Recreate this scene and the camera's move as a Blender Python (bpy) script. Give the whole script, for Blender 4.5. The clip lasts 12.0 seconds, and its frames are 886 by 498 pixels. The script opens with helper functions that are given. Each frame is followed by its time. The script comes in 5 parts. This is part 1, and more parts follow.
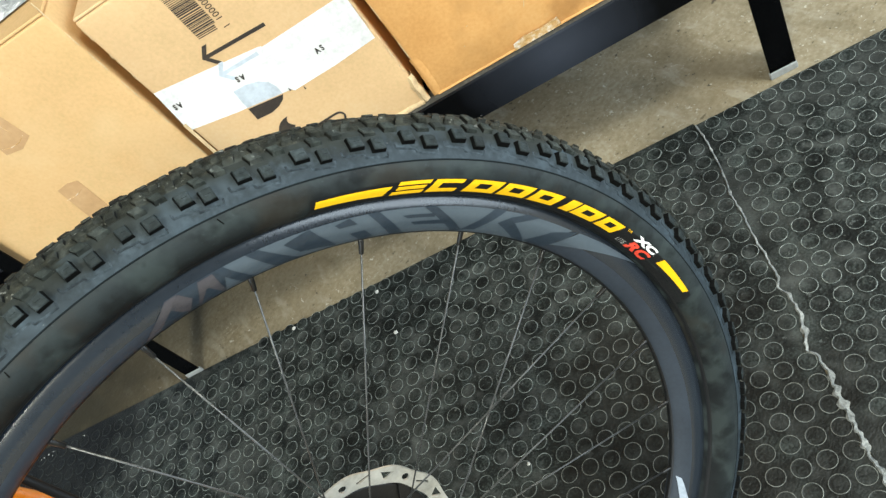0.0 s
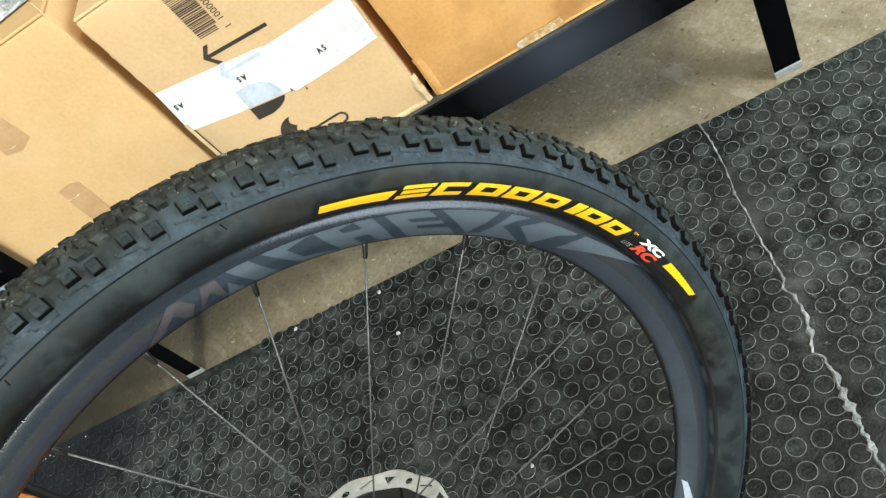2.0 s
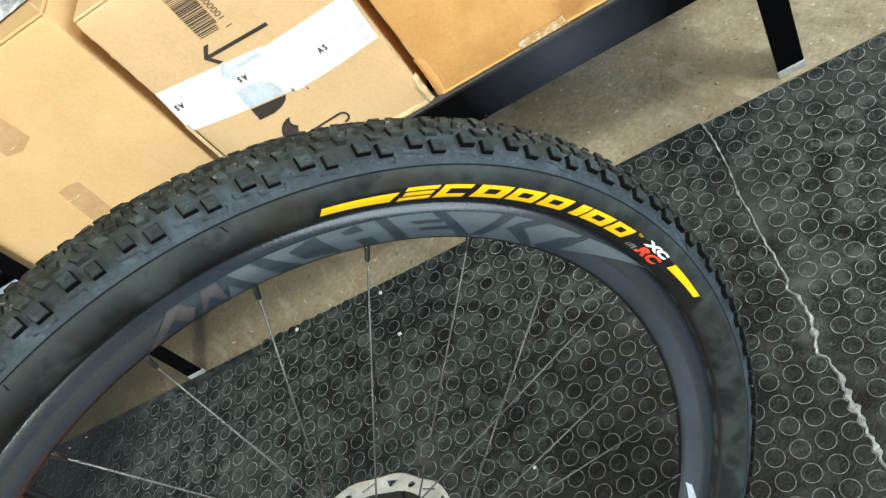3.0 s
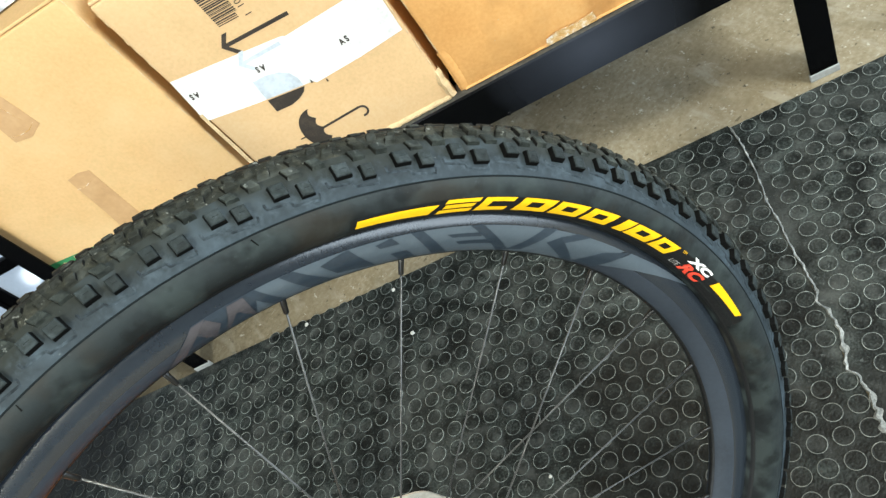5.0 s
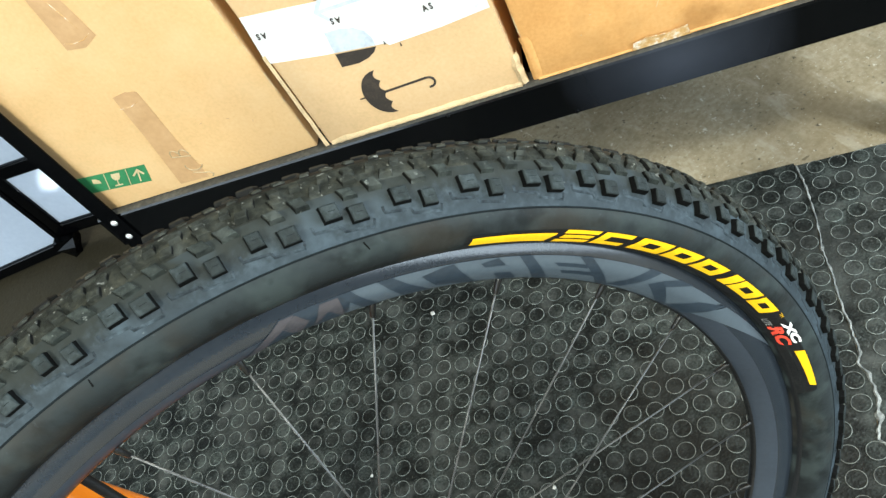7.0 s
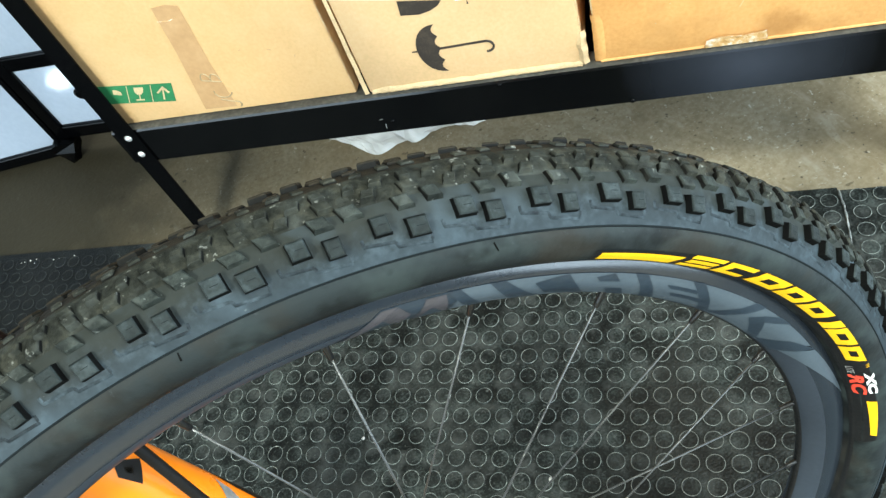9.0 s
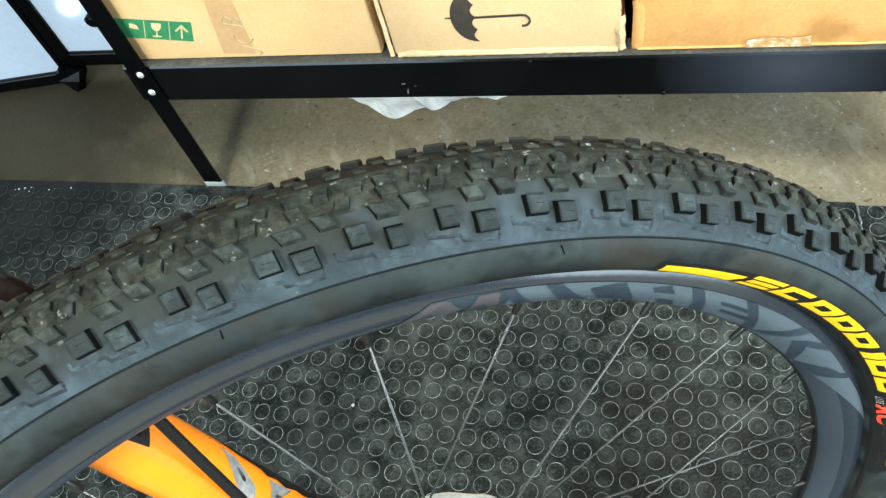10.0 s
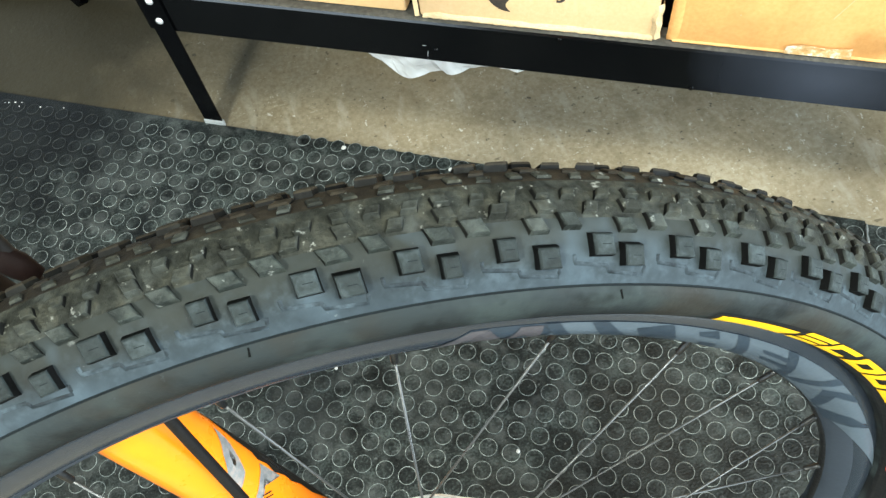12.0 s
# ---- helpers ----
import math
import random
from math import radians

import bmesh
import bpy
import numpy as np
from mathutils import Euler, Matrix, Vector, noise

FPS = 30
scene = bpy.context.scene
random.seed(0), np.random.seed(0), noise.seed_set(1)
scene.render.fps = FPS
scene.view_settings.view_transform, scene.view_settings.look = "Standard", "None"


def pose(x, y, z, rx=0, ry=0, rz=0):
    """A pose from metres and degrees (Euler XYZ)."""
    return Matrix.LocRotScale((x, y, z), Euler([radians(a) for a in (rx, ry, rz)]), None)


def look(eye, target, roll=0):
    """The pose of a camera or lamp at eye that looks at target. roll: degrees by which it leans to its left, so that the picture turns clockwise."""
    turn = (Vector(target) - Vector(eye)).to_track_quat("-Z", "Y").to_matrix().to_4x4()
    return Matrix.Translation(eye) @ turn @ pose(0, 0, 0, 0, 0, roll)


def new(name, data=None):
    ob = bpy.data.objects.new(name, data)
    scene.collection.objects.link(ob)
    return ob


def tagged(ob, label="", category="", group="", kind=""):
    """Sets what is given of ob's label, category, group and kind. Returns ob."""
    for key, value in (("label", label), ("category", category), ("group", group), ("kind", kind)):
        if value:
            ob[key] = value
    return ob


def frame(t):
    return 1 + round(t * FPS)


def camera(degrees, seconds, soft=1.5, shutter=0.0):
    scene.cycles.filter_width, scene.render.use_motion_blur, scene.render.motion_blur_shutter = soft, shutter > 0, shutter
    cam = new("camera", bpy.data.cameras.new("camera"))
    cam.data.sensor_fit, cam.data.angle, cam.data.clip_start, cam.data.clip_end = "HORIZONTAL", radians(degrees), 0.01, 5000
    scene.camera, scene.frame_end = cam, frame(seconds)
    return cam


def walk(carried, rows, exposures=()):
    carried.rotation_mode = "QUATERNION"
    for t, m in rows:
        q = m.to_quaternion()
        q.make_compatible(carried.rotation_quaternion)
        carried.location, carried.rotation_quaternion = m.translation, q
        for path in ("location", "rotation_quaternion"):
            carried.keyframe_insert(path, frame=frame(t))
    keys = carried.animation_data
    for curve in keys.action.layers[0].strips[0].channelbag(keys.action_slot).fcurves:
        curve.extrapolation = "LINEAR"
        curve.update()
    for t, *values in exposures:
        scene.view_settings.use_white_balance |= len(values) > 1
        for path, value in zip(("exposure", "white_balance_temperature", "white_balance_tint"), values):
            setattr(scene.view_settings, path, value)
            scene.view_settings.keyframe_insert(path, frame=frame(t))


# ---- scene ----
cam = camera(57.75, 12.0, soft=1.4)
ROWS = [
    (0.0, 0.1647, -0.3616, 0.9252, 36.396, 29.203, -41.207),
    (0.5, 0.1645, -0.3616, 0.9242, 36.347, 29.236, -41.155),
    (1.0, 0.1626, -0.3600, 0.9249, 36.316, 29.224, -41.187),
    (1.5, 0.1647, -0.3579, 0.9263, 36.271, 29.266, -41.203),
    (2.0, 0.1666, -0.3541, 0.9244, 36.235, 29.280, -41.217),
    (2.5, 0.1671, -0.3508, 0.9233, 36.220, 29.296, -41.186),
    (3.0, 0.1677, -0.3489, 0.9228, 36.155, 29.353, -41.230),
    (5.0, 0.1677, -0.3081, 0.9218, 35.969, 28.512, -39.743),
    (5.5, 0.1653, -0.2937, 0.9237, 36.118, 27.526, -38.312),
    (6.0, 0.1611, -0.2752, 0.9281, 36.432, 25.852, -35.968),
    (6.5, 0.1526, -0.2547, 0.9350, 36.835, 24.069, -33.469),
    (7.0, 0.1446, -0.2354, 0.9427, 36.889, 21.939, -31.038),
    (9.0, 0.0997, -0.1664, 0.9501, 35.462, 15.171, -24.862),
    (9.5, 0.0887, -0.1519, 0.9512, 34.728, 13.076, -22.920),
    (10.0, 0.0775, -0.1340, 0.9482, 33.917, 10.867, -20.470),
    (10.5, 0.0715, -0.1197, 0.9471, 33.028, 8.718, -18.315),
    (11.0, 0.0687, -0.1094, 0.9504, 32.207, 7.308, -16.835),
    (11.5, 0.0648, -0.0982, 0.9486, 31.617, 6.676, -16.179),
    (12.0, 0.0632, -0.0887, 0.9463, 31.015, 6.144, -15.691),
]
EXPOSURES = [(0.0, -0.07, 6800, 10), (3.0, -0.03, 6800, 10), (6.5, 0.13, 6700, 9), (9.5, 0.35, 6450, 5), (12.0, 0.59, 6600, 7)]
walk(cam, [(r[0], pose(*r[1:])) for r in ROWS], EXPOSURES)

# the shelf's own axes: u along its front, v to the back, z up
SHELF = pose(-0.1688, 0.8423, 0.0, 0, 0, -30.13)
# the wheel's own axes: y is the axle, x and z span the wheel; it leans away
LEAN_DEG = -11.64
WHEEL = pose(0, 0, 0.365, LEAN_DEG, 0, 0)

# ---- world and light ----
world = bpy.data.worlds.new("world")
scene.world = world
world.use_nodes = True
world.node_tree.nodes["Background"].inputs[0].default_value = (0.75, 0.87, 1.0, 1)
world.node_tree.nodes["Background"].inputs[1].default_value = 0.4


def area_lamp(name, m, sx, sy, power, colour):
    d = bpy.data.lights.new(name, "AREA")
    d.shape, d.size, d.size_y, d.energy, d.color = "RECTANGLE", sx, sy, power, colour
    ob = new(name, d)
    ob.matrix_world = m
    return ob


# ceiling panel lamps, out of view; the second is added to brighten the right
LAMPS = [(0.15, -3.00, 175), (2.20, -0.90, 75)]
for lu, lv, watts in LAMPS:
    p = SHELF @ Vector((lu, lv, 2.90))
    area_lamp("lamp_light", look(p, p - Vector((0, 0, 1))), 0.6, 0.6, watts, (0.95, 1.0, 0.91))
# daylight: a shop window in the front wall, one in the right wall, a high window in the back wall
SHOP = (-3.9, -0.5, 0.15, 2.45)
SIDE_WINDOW = (-2.4, 0.6, 0.10, 2.40)
HIGH = (-3.4, -1.7, 1.80, 2.80)
ROOM_U, ROOM_V = (-5.0, 2.9), (-4.0, 1.5)
DAY = (0.70, 0.86, 1.0)


def daylight(p, way, wide, high, watts):
    area_lamp("daylight", look(SHELF @ Vector(p), SHELF @ (Vector(p) + Vector(way))), wide, high, watts, DAY)


daylight(((SHOP[0] + SHOP[1]) / 2, ROOM_V[0] - 0.10, 1.30), (0, 1, 0), 3.4, 2.3, 150)
daylight((ROOM_U[1] + 0.10, -0.9, 1.25), (-1, 0, 0), 3.0, 2.3, 165)
daylight((-2.55, ROOM_V[1] + 0.10, 2.30), (0, -1, 0), 1.7, 1.0, 24)


# ---- materials ----
def material(name, base, rough=0.6, metal=0.0, dark=None, light=None, scale=8.0, fine=60.0, bump=0.15, fine_bump=0.1, coat=0.0,
             rough_var=0.1, island=0.0, spec=0.5, grain=0.35, span=(0.3, 0.72)):
    """A surface with a wide and a fine variation of its colour, and both in relief."""
    m = bpy.data.materials.new(name)
    m.use_nodes = True
    nt = m.node_tree
    n, l = nt.nodes, nt.links
    b = n["Principled BSDF"]
    b.inputs["Metallic"].default_value = metal
    b.inputs["Coat Weight"].default_value = coat
    b.inputs["Specular IOR Level"].default_value = spec
    tc = n.new("ShaderNodeNewGeometry")
    wide, small = n.new("ShaderNodeTexNoise"), n.new("ShaderNodeTexNoise")
    wide.inputs["Scale"].default_value, wide.inputs["Detail"].default_value, wide.inputs["Roughness"].default_value = scale, 6.0, 0.65
    small.inputs["Scale"].default_value, small.inputs["Detail"].default_value = fine, 4.0
    for t in (wide, small):
        l.new(tc.outputs["Position"], t.inputs["Vector"])
    dark = dark or tuple(c * 0.7 for c in base)
    light = light or tuple(min(1, c * 1.25) for c in base)
    ramp = n.new("ShaderNodeValToRGB")
    ramp.color_ramp.elements[0].position, ramp.color_ramp.elements[0].color = span[0], (*dark, 1)
    ramp.color_ramp.elements[1].position, ramp.color_ramp.elements[1].color = span[1], (*light, 1)
    mid = ramp.color_ramp.elements.new(0.5)
    mid.color = (*base, 1)
    mix = n.new("ShaderNodeMath")
    mix.operation = "MULTIPLY_ADD"
    mix.inputs[1].default_value = grain
    l.new(small.outputs["Fac"], mix.inputs[0])
    sub = n.new("ShaderNodeMath")
    sub.operation = "MULTIPLY_ADD"
    sub.inputs[1].default_value, sub.inputs[2].default_value = 1.0 - grain, 0.0
    l.new(wide.outputs["Fac"], sub.inputs[0])
    l.new(sub.outputs[0], mix.inputs[2])
    last = mix.outputs[0]
    if island:
        info = n.new("ShaderNodeObjectInfo")
        add = n.new("ShaderNodeMath")
        add.operation = "MULTIPLY_ADD"
        add.inputs[1].default_value = island
        l.new(info.outputs["Random"], add.inputs[0])
        l.new(last, add.inputs[2])
        back = n.new("ShaderNodeMath")
        back.operation = "SUBTRACT"
        back.inputs[1].default_value = island / 2
        l.new(add.outputs[0], back.inputs[0])
        last = back.outputs[0]
    l.new(last, ramp.inputs["Fac"])
    l.new(ramp.outputs["Color"], b.inputs["Base Color"])
    rr = n.new("ShaderNodeMapRange")
    rr.inputs["To Min"].default_value, rr.inputs["To Max"].default_value = max(0.02, rough - rough_var), min(1, rough + rough_var)
    l.new(wide.outputs["Fac"], rr.inputs["Value"])
    l.new(rr.outputs[0], b.inputs["Roughness"])
    b1, b2 = n.new("ShaderNodeBump"), n.new("ShaderNodeBump")
    b1.inputs["Strength"].default_value, b1.inputs["Distance"].default_value = bump, 0.01
    b2.inputs["Strength"].default_value, b2.inputs["Distance"].default_value = fine_bump, 0.002
    l.new(wide.outputs["Fac"], b1.inputs["Height"])
    l.new(small.outputs["Fac"], b2.inputs["Height"])
    l.new(b1.outputs[0], b2.inputs["Normal"])
    l.new(b2.outputs[0], b.inputs["Normal"])
    return m


def glow(name, colour, strength):
    m = bpy.data.materials.new(name)
    m.use_nodes = True
    b = m.node_tree.nodes["Principled BSDF"]
    b.inputs["Emission Color"].default_value, b.inputs["Emission Strength"].default_value = (*colour, 1), strength
    return m


CONCRETE = material("concrete", (0.245, 0.201, 0.134), 0.70, spec=0.2, dark=(0.170, 0.134, 0.081), light=(0.32, 0.28, 0.205), scale=7, fine=150, bump=0.10, fine_bump=0.6, grain=0.45, span=(0.33, 0.67))

def add_ragged_patch(m, centre, reach, colour, amount, blend="MULTIPLY", ragged=0.5):
    """A broad ragged patch of colour round a place; also carries painted shade and sheen."""
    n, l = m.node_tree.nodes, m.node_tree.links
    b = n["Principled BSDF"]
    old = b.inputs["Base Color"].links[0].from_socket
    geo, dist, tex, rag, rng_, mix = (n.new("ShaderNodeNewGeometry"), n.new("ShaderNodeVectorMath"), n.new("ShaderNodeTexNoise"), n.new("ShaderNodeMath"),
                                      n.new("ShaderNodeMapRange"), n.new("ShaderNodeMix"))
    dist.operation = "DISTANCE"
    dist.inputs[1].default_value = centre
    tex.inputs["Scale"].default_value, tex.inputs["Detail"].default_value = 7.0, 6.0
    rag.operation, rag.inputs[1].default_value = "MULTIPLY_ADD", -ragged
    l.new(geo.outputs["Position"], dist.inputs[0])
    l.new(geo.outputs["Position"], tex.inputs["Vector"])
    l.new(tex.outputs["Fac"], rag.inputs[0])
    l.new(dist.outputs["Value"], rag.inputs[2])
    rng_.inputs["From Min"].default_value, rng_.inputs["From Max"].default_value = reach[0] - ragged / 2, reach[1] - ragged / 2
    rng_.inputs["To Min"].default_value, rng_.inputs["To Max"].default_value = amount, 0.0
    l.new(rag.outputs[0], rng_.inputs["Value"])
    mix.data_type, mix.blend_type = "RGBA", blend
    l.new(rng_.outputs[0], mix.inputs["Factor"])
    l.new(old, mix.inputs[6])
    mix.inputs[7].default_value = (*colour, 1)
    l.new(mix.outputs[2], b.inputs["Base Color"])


def add_flecks(m, scale, low, high, colour, amount, stretch=1.0):
    """Small scattered flecks: the peaks of a fine noise."""
    n, l = m.node_tree.nodes, m.node_tree.links
    b = n["Principled BSDF"]
    old = b.inputs["Base Color"].links[0].from_socket
    geo, mp, tex, rng_, mix = n.new("ShaderNodeNewGeometry"), n.new("ShaderNodeMapping"), n.new("ShaderNodeTexNoise"), n.new("ShaderNodeMapRange"), n.new("ShaderNodeMix")
    mp.inputs["Scale"].default_value, mp.inputs["Rotation"].default_value = (scale, scale * stretch, scale), (0, 0, 0.6)
    tex.inputs["Scale"].default_value, tex.inputs["Detail"].default_value, tex.inputs["Roughness"].default_value = 1.0, 3.0, 0.6
    rng_.inputs["From Min"].default_value, rng_.inputs["From Max"].default_value, rng_.inputs["To Max"].default_value = low, high, amount
    l.new(geo.outputs["Position"], mp.inputs["Vector"])
    l.new(mp.outputs[0], tex.inputs["Vector"])
    l.new(tex.outputs["Fac"], rng_.inputs["Value"])
    mix.data_type = "RGBA"
    l.new(rng_.outputs[0], mix.inputs["Factor"])
    l.new(old, mix.inputs[6])
    mix.inputs[7].default_value = (*colour, 1)
    l.new(mix.outputs[2], b.inputs["Base Color"])


add_flecks(CONCRETE, 150, 0.63, 0.71, (0.40, 0.38, 0.32), 0.7, 2.2)
add_flecks(CONCRETE, 105, 0.66, 0.72, (0.50, 0.47, 0.40), 0.85, 0.7)
add_flecks(CONCRETE, 45, 0.67, 0.72, (0.09, 0.072, 0.045), 0.8, 1.6)
add_flecks(CONCRETE, 3.2, 0.50, 0.66, (0.185, 0.135, 0.075), 0.55)
add_flecks(CONCRETE, 75, 0.66, 0.72, (0.05, 0.042, 0.03), 0.8)
add_flecks(CONCRETE, 14, 0.54, 0.70, (0.135, 0.108, 0.066), 0.55, 0.5)
add_flecks(CONCRETE, 34, 0.58, 0.70, (0.36, 0.325, 0.255), 0.5, 0.35)
# shade before and under the stand, put into the concrete's colour
add_ragged_patch(CONCRETE, SHELF @ Vector((-0.62, 0.24, 0.0)), (0.40, 1.02), (0.0215, 0.0185, 0.0105), 0.95, "MIX")
RUBBER_MAT = material("rubber_mat", (0.0102, 0.0124, 0.0114), 0.50, dark=(0.0016, 0.0020, 0.0018), light=(0.056, 0.067, 0.062), scale=26, fine=330, bump=0.1, fine_bump=0.6, grain=0.38, spec=0.19, span=(0.37, 0.66))
SHADE_SPOT = SHELF @ Vector((-0.46, -0.005, 0.0))
STUD_TOP = material("worn_stud_rim", (0.135, 0.153, 0.143), 0.6, dark=(0.022, 0.025, 0.023), light=(0.46, 0.50, 0.47), scale=75, fine=300, fine_bump=0.4, grain=0.4)
add_flecks(RUBBER_MAT, 210, 0.63, 0.74, (0.13, 0.135, 0.125), 0.5)
add_flecks(RUBBER_MAT, 90, 0.62, 0.72, (0.13, 0.14, 0.135), 0.6, 1.4)
add_flecks(RUBBER_MAT, 30, 0.50, 0.72, (0.085, 0.091, 0.086), 0.6, 0.9)
add_flecks(RUBBER_MAT, 9, 0.50, 0.72, (0.060, 0.064, 0.060), 0.5)
# a darker brownish patch on the mat and its studs
add_ragged_patch(RUBBER_MAT, SHELF @ Vector((0.76, -0.52, 0.0)), (0.13, 0.27), (0.0040, 0.0036, 0.0026), 0.72, "MIX")
add_ragged_patch(STUD_TOP, SHELF @ Vector((0.76, -0.52, 0.0)), (0.13, 0.27), (0.085, 0.080, 0.066), 0.6, "MIX")
# the floor's shade carried on over the mat's edge, painted into both colours
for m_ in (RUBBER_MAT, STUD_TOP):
    add_ragged_patch(m_, SHADE_SPOT, (0.24, 0.40), (0.0035, 0.0036, 0.0034), 0.85, "MIX")
TORN = material("torn_rubber", (0.17, 0.175, 0.165), 0.85, dark=(0.03, 0.031, 0.029), light=(0.42, 0.42, 0.39), scale=60, fine=400, bump=0.5)
CEILING_PAINT = material("white_ceiling_paint", (0.45, 0.45, 0.43), 0.8, scale=2, fine=80)
PLASTER = material("painted_plaster", (0.12, 0.118, 0.110), 0.85, scale=2, fine=80)
CARD = material("cardboard", (0.66, 0.408, 0.188), 0.75, dark=(0.56, 0.355, 0.15), light=(0.70, 0.475, 0.235), scale=5, fine=220, bump=0.12, fine_bump=0.18)
CARD_B = material("pale_cardboard", (0.665, 0.430, 0.222), 0.75, dark=(0.56, 0.37, 0.18), light=(0.70, 0.50, 0.28), scale=6, fine=220, bump=0.12, fine_bump=0.18)
CARD_C = material("amber_cardboard", (0.68, 0.350, 0.118), 0.62, dark=(0.58, 0.275, 0.080), light=(0.74, 0.42, 0.165), scale=6, fine=220, bump=0.2, fine_bump=0.18)
CARD_EDGE = material("cardboard_edge", (0.60, 0.43, 0.24), 0.85, scale=40, fine=400, bump=0.4)
add_flecks(CARD_C, 11, 0.54, 0.74, (0.40, 0.19, 0.05), 0.5)
add_flecks(CARD, 70, 0.74, 0.78, (0.25, 0.13, 0.05), 0.6)
add_flecks(CARD, 6, 0.52, 0.75, (0.70, 0.50, 0.27), 0.5)
add_flecks(CARD_B, 70, 0.74, 0.78, (0.25, 0.13, 0.05), 0.6)
# darker beside the tape: the shade of a crease, painted into the cardboard
add_ragged_patch(CARD_C, SHELF @ Vector((0.90, 0.01, 0.284)), (0.0, 0.05), (0.50, 0.40, 0.28), 0.6)
INK = material("black_ink", (0.03, 0.022, 0.016), 0.7, scale=60, fine=500, light=(0.07, 0.05, 0.035))
GREEN = material("green_print", (0.025, 0.19, 0.07), 0.6, scale=60, fine=400)
PRINT_PALE = material("unprinted_card", (0.60, 0.46, 0.26), 0.7, scale=60, fine=400)
PENCIL = material("marker_line", (0.36, 0.27, 0.15), 0.7, scale=60, fine=400)
TAPE_WHITE = material("white_tape", (0.80, 0.79, 0.77), 0.35, scale=10, fine=150, bump=0.1)
TAPE_GREY = material("print_under_tape", (0.55, 0.60, 0.66), 0.35, scale=30, fine=150)
TAPE_BROWN = material("brown_tape", (0.520, 0.310, 0.150), 0.4, dark=(0.45, 0.265, 0.125), light=(0.58, 0.36, 0.185), scale=30, fine=150, bump=0.1)
# pale streaks: the tape's whitish wrinkles and white glints, put into its colour
TAPE_CLEAR = material("clear_tape", (0.64, 0.41, 0.19), 0.15, light=(0.85, 0.80, 0.72), dark=(0.56, 0.31, 0.11), scale=90, fine=150, bump=0.6, span=(0.40, 0.64))
BLACK_STEEL = material("black_enamel", (0.0010, 0.0011, 0.0014), 0.2, spec=0.14, scale=7, fine=90, bump=0.03, fine_bump=0.03)
BEAM_STEEL = material("black_enamel_painted_sheen", (0.0012, 0.0013, 0.0016), 0.2, spec=0.35, scale=7, fine=90, bump=0.03, fine_bump=0.03)
# bluish reflection on the beam, painted into its colour as a patch
add_ragged_patch(BEAM_STEEL, SHELF @ Vector((0.850, 0.0, 0.235)), (0.0, 0.135), (0.056, 0.064, 0.084), 0.72, "MIX", 0.10)
DUSTY_STEEL = material("dusty_enamel", (0.045, 0.043, 0.037), 0.7, dark=(0.012, 0.0115, 0.010), light=(0.11, 0.105, 0.09), scale=12, fine=200, grain=0.5)
ZINC = material("zinc_bolt", (0.85, 0.85, 0.84), 0.35, metal=0.6, scale=60, fine=300)
FOIL = material("silver_foil", (0.72, 0.73, 0.74), 0.3, metal=0.7, scale=30, fine=120, bump=0.6)
FOOT_TAPE = material("scuffed_plastic_foot", (0.27, 0.28, 0.275), 0.5, scale=60, fine=200, bump=0.4)
TYRE_SIDE = material("tyre_sidewall", (0.0048, 0.0062, 0.0066), 0.60, dark=(0.0030, 0.0039, 0.0041), light=(0.0080, 0.0104, 0.0110), scale=14, fine=260, bump=0.06, fine_bump=0.12, spec=0.17)


def add_ring_dust(m, r_clean, r_full, colour, amount):
    """Dust that covers a turned part from one radius to another, with a ragged edge."""
    n, l = m.node_tree.nodes, m.node_tree.links
    b = n["Principled BSDF"]
    old = b.inputs["Base Color"].links[0].from_socket
    tc, flat, le, tex, rag, rng_, mix = (n.new("ShaderNodeTexCoord"), n.new("ShaderNodeVectorMath"), n.new("ShaderNodeVectorMath"), n.new("ShaderNodeTexNoise"),
                                         n.new("ShaderNodeMath"), n.new("ShaderNodeMapRange"), n.new("ShaderNodeMix"))
    flat.operation, flat.inputs[1].default_value = "MULTIPLY", (1, 0, 1)
    le.operation = "LENGTH"
    tex.inputs["Scale"].default_value, tex.inputs["Detail"].default_value, tex.inputs["Roughness"].default_value = 45.0, 7.0, 0.7
    rag.operation, rag.inputs[1].default_value = "MULTIPLY_ADD", 0.014
    l.new(tc.outputs["Object"], flat.inputs[0])
    l.new(flat.outputs[0], le.inputs[0])
    l.new(tc.outputs["Object"], tex.inputs["Vector"])
    l.new(tex.outputs["Fac"], rag.inputs[0])
    l.new(le.outputs["Value"], rag.inputs[2])
    rng_.inputs["From Min"].default_value, rng_.inputs["From Max"].default_value, rng_.inputs["To Max"].default_value = r_clean + 0.007, r_full + 0.007, amount
    l.new(rag.outputs[0], rng_.inputs["Value"])
    mix.data_type = "RGBA"
    l.new(rng_.outputs[0], mix.inputs["Factor"])
    l.new(old, mix.inputs[6])
    mix.inputs[7].default_value = (*colour, 1)
    l.new(mix.outputs[2], b.inputs["Base Color"])


add_ring_dust(TYRE_SIDE, 0.3230, 0.3400, (0.0185, 0.0235, 0.0248), 1.0)
add_flecks(TYRE_SIDE, 30, 0.50, 0.64, (0.0330, 0.0430, 0.0420), 0.62, 0.7)
add_flecks(TYRE_SIDE, 48, 0.53, 0.66, (0.0050, 0.0064, 0.0066), 0.7)
add_flecks(TYRE_SIDE, 16, 0.54, 0.66, (0.0230, 0.0190, 0.0140), 0.6)
add_flecks(TYRE_SIDE, 260, 0.66, 0.76, (0.040, 0.048, 0.050), 0.5)
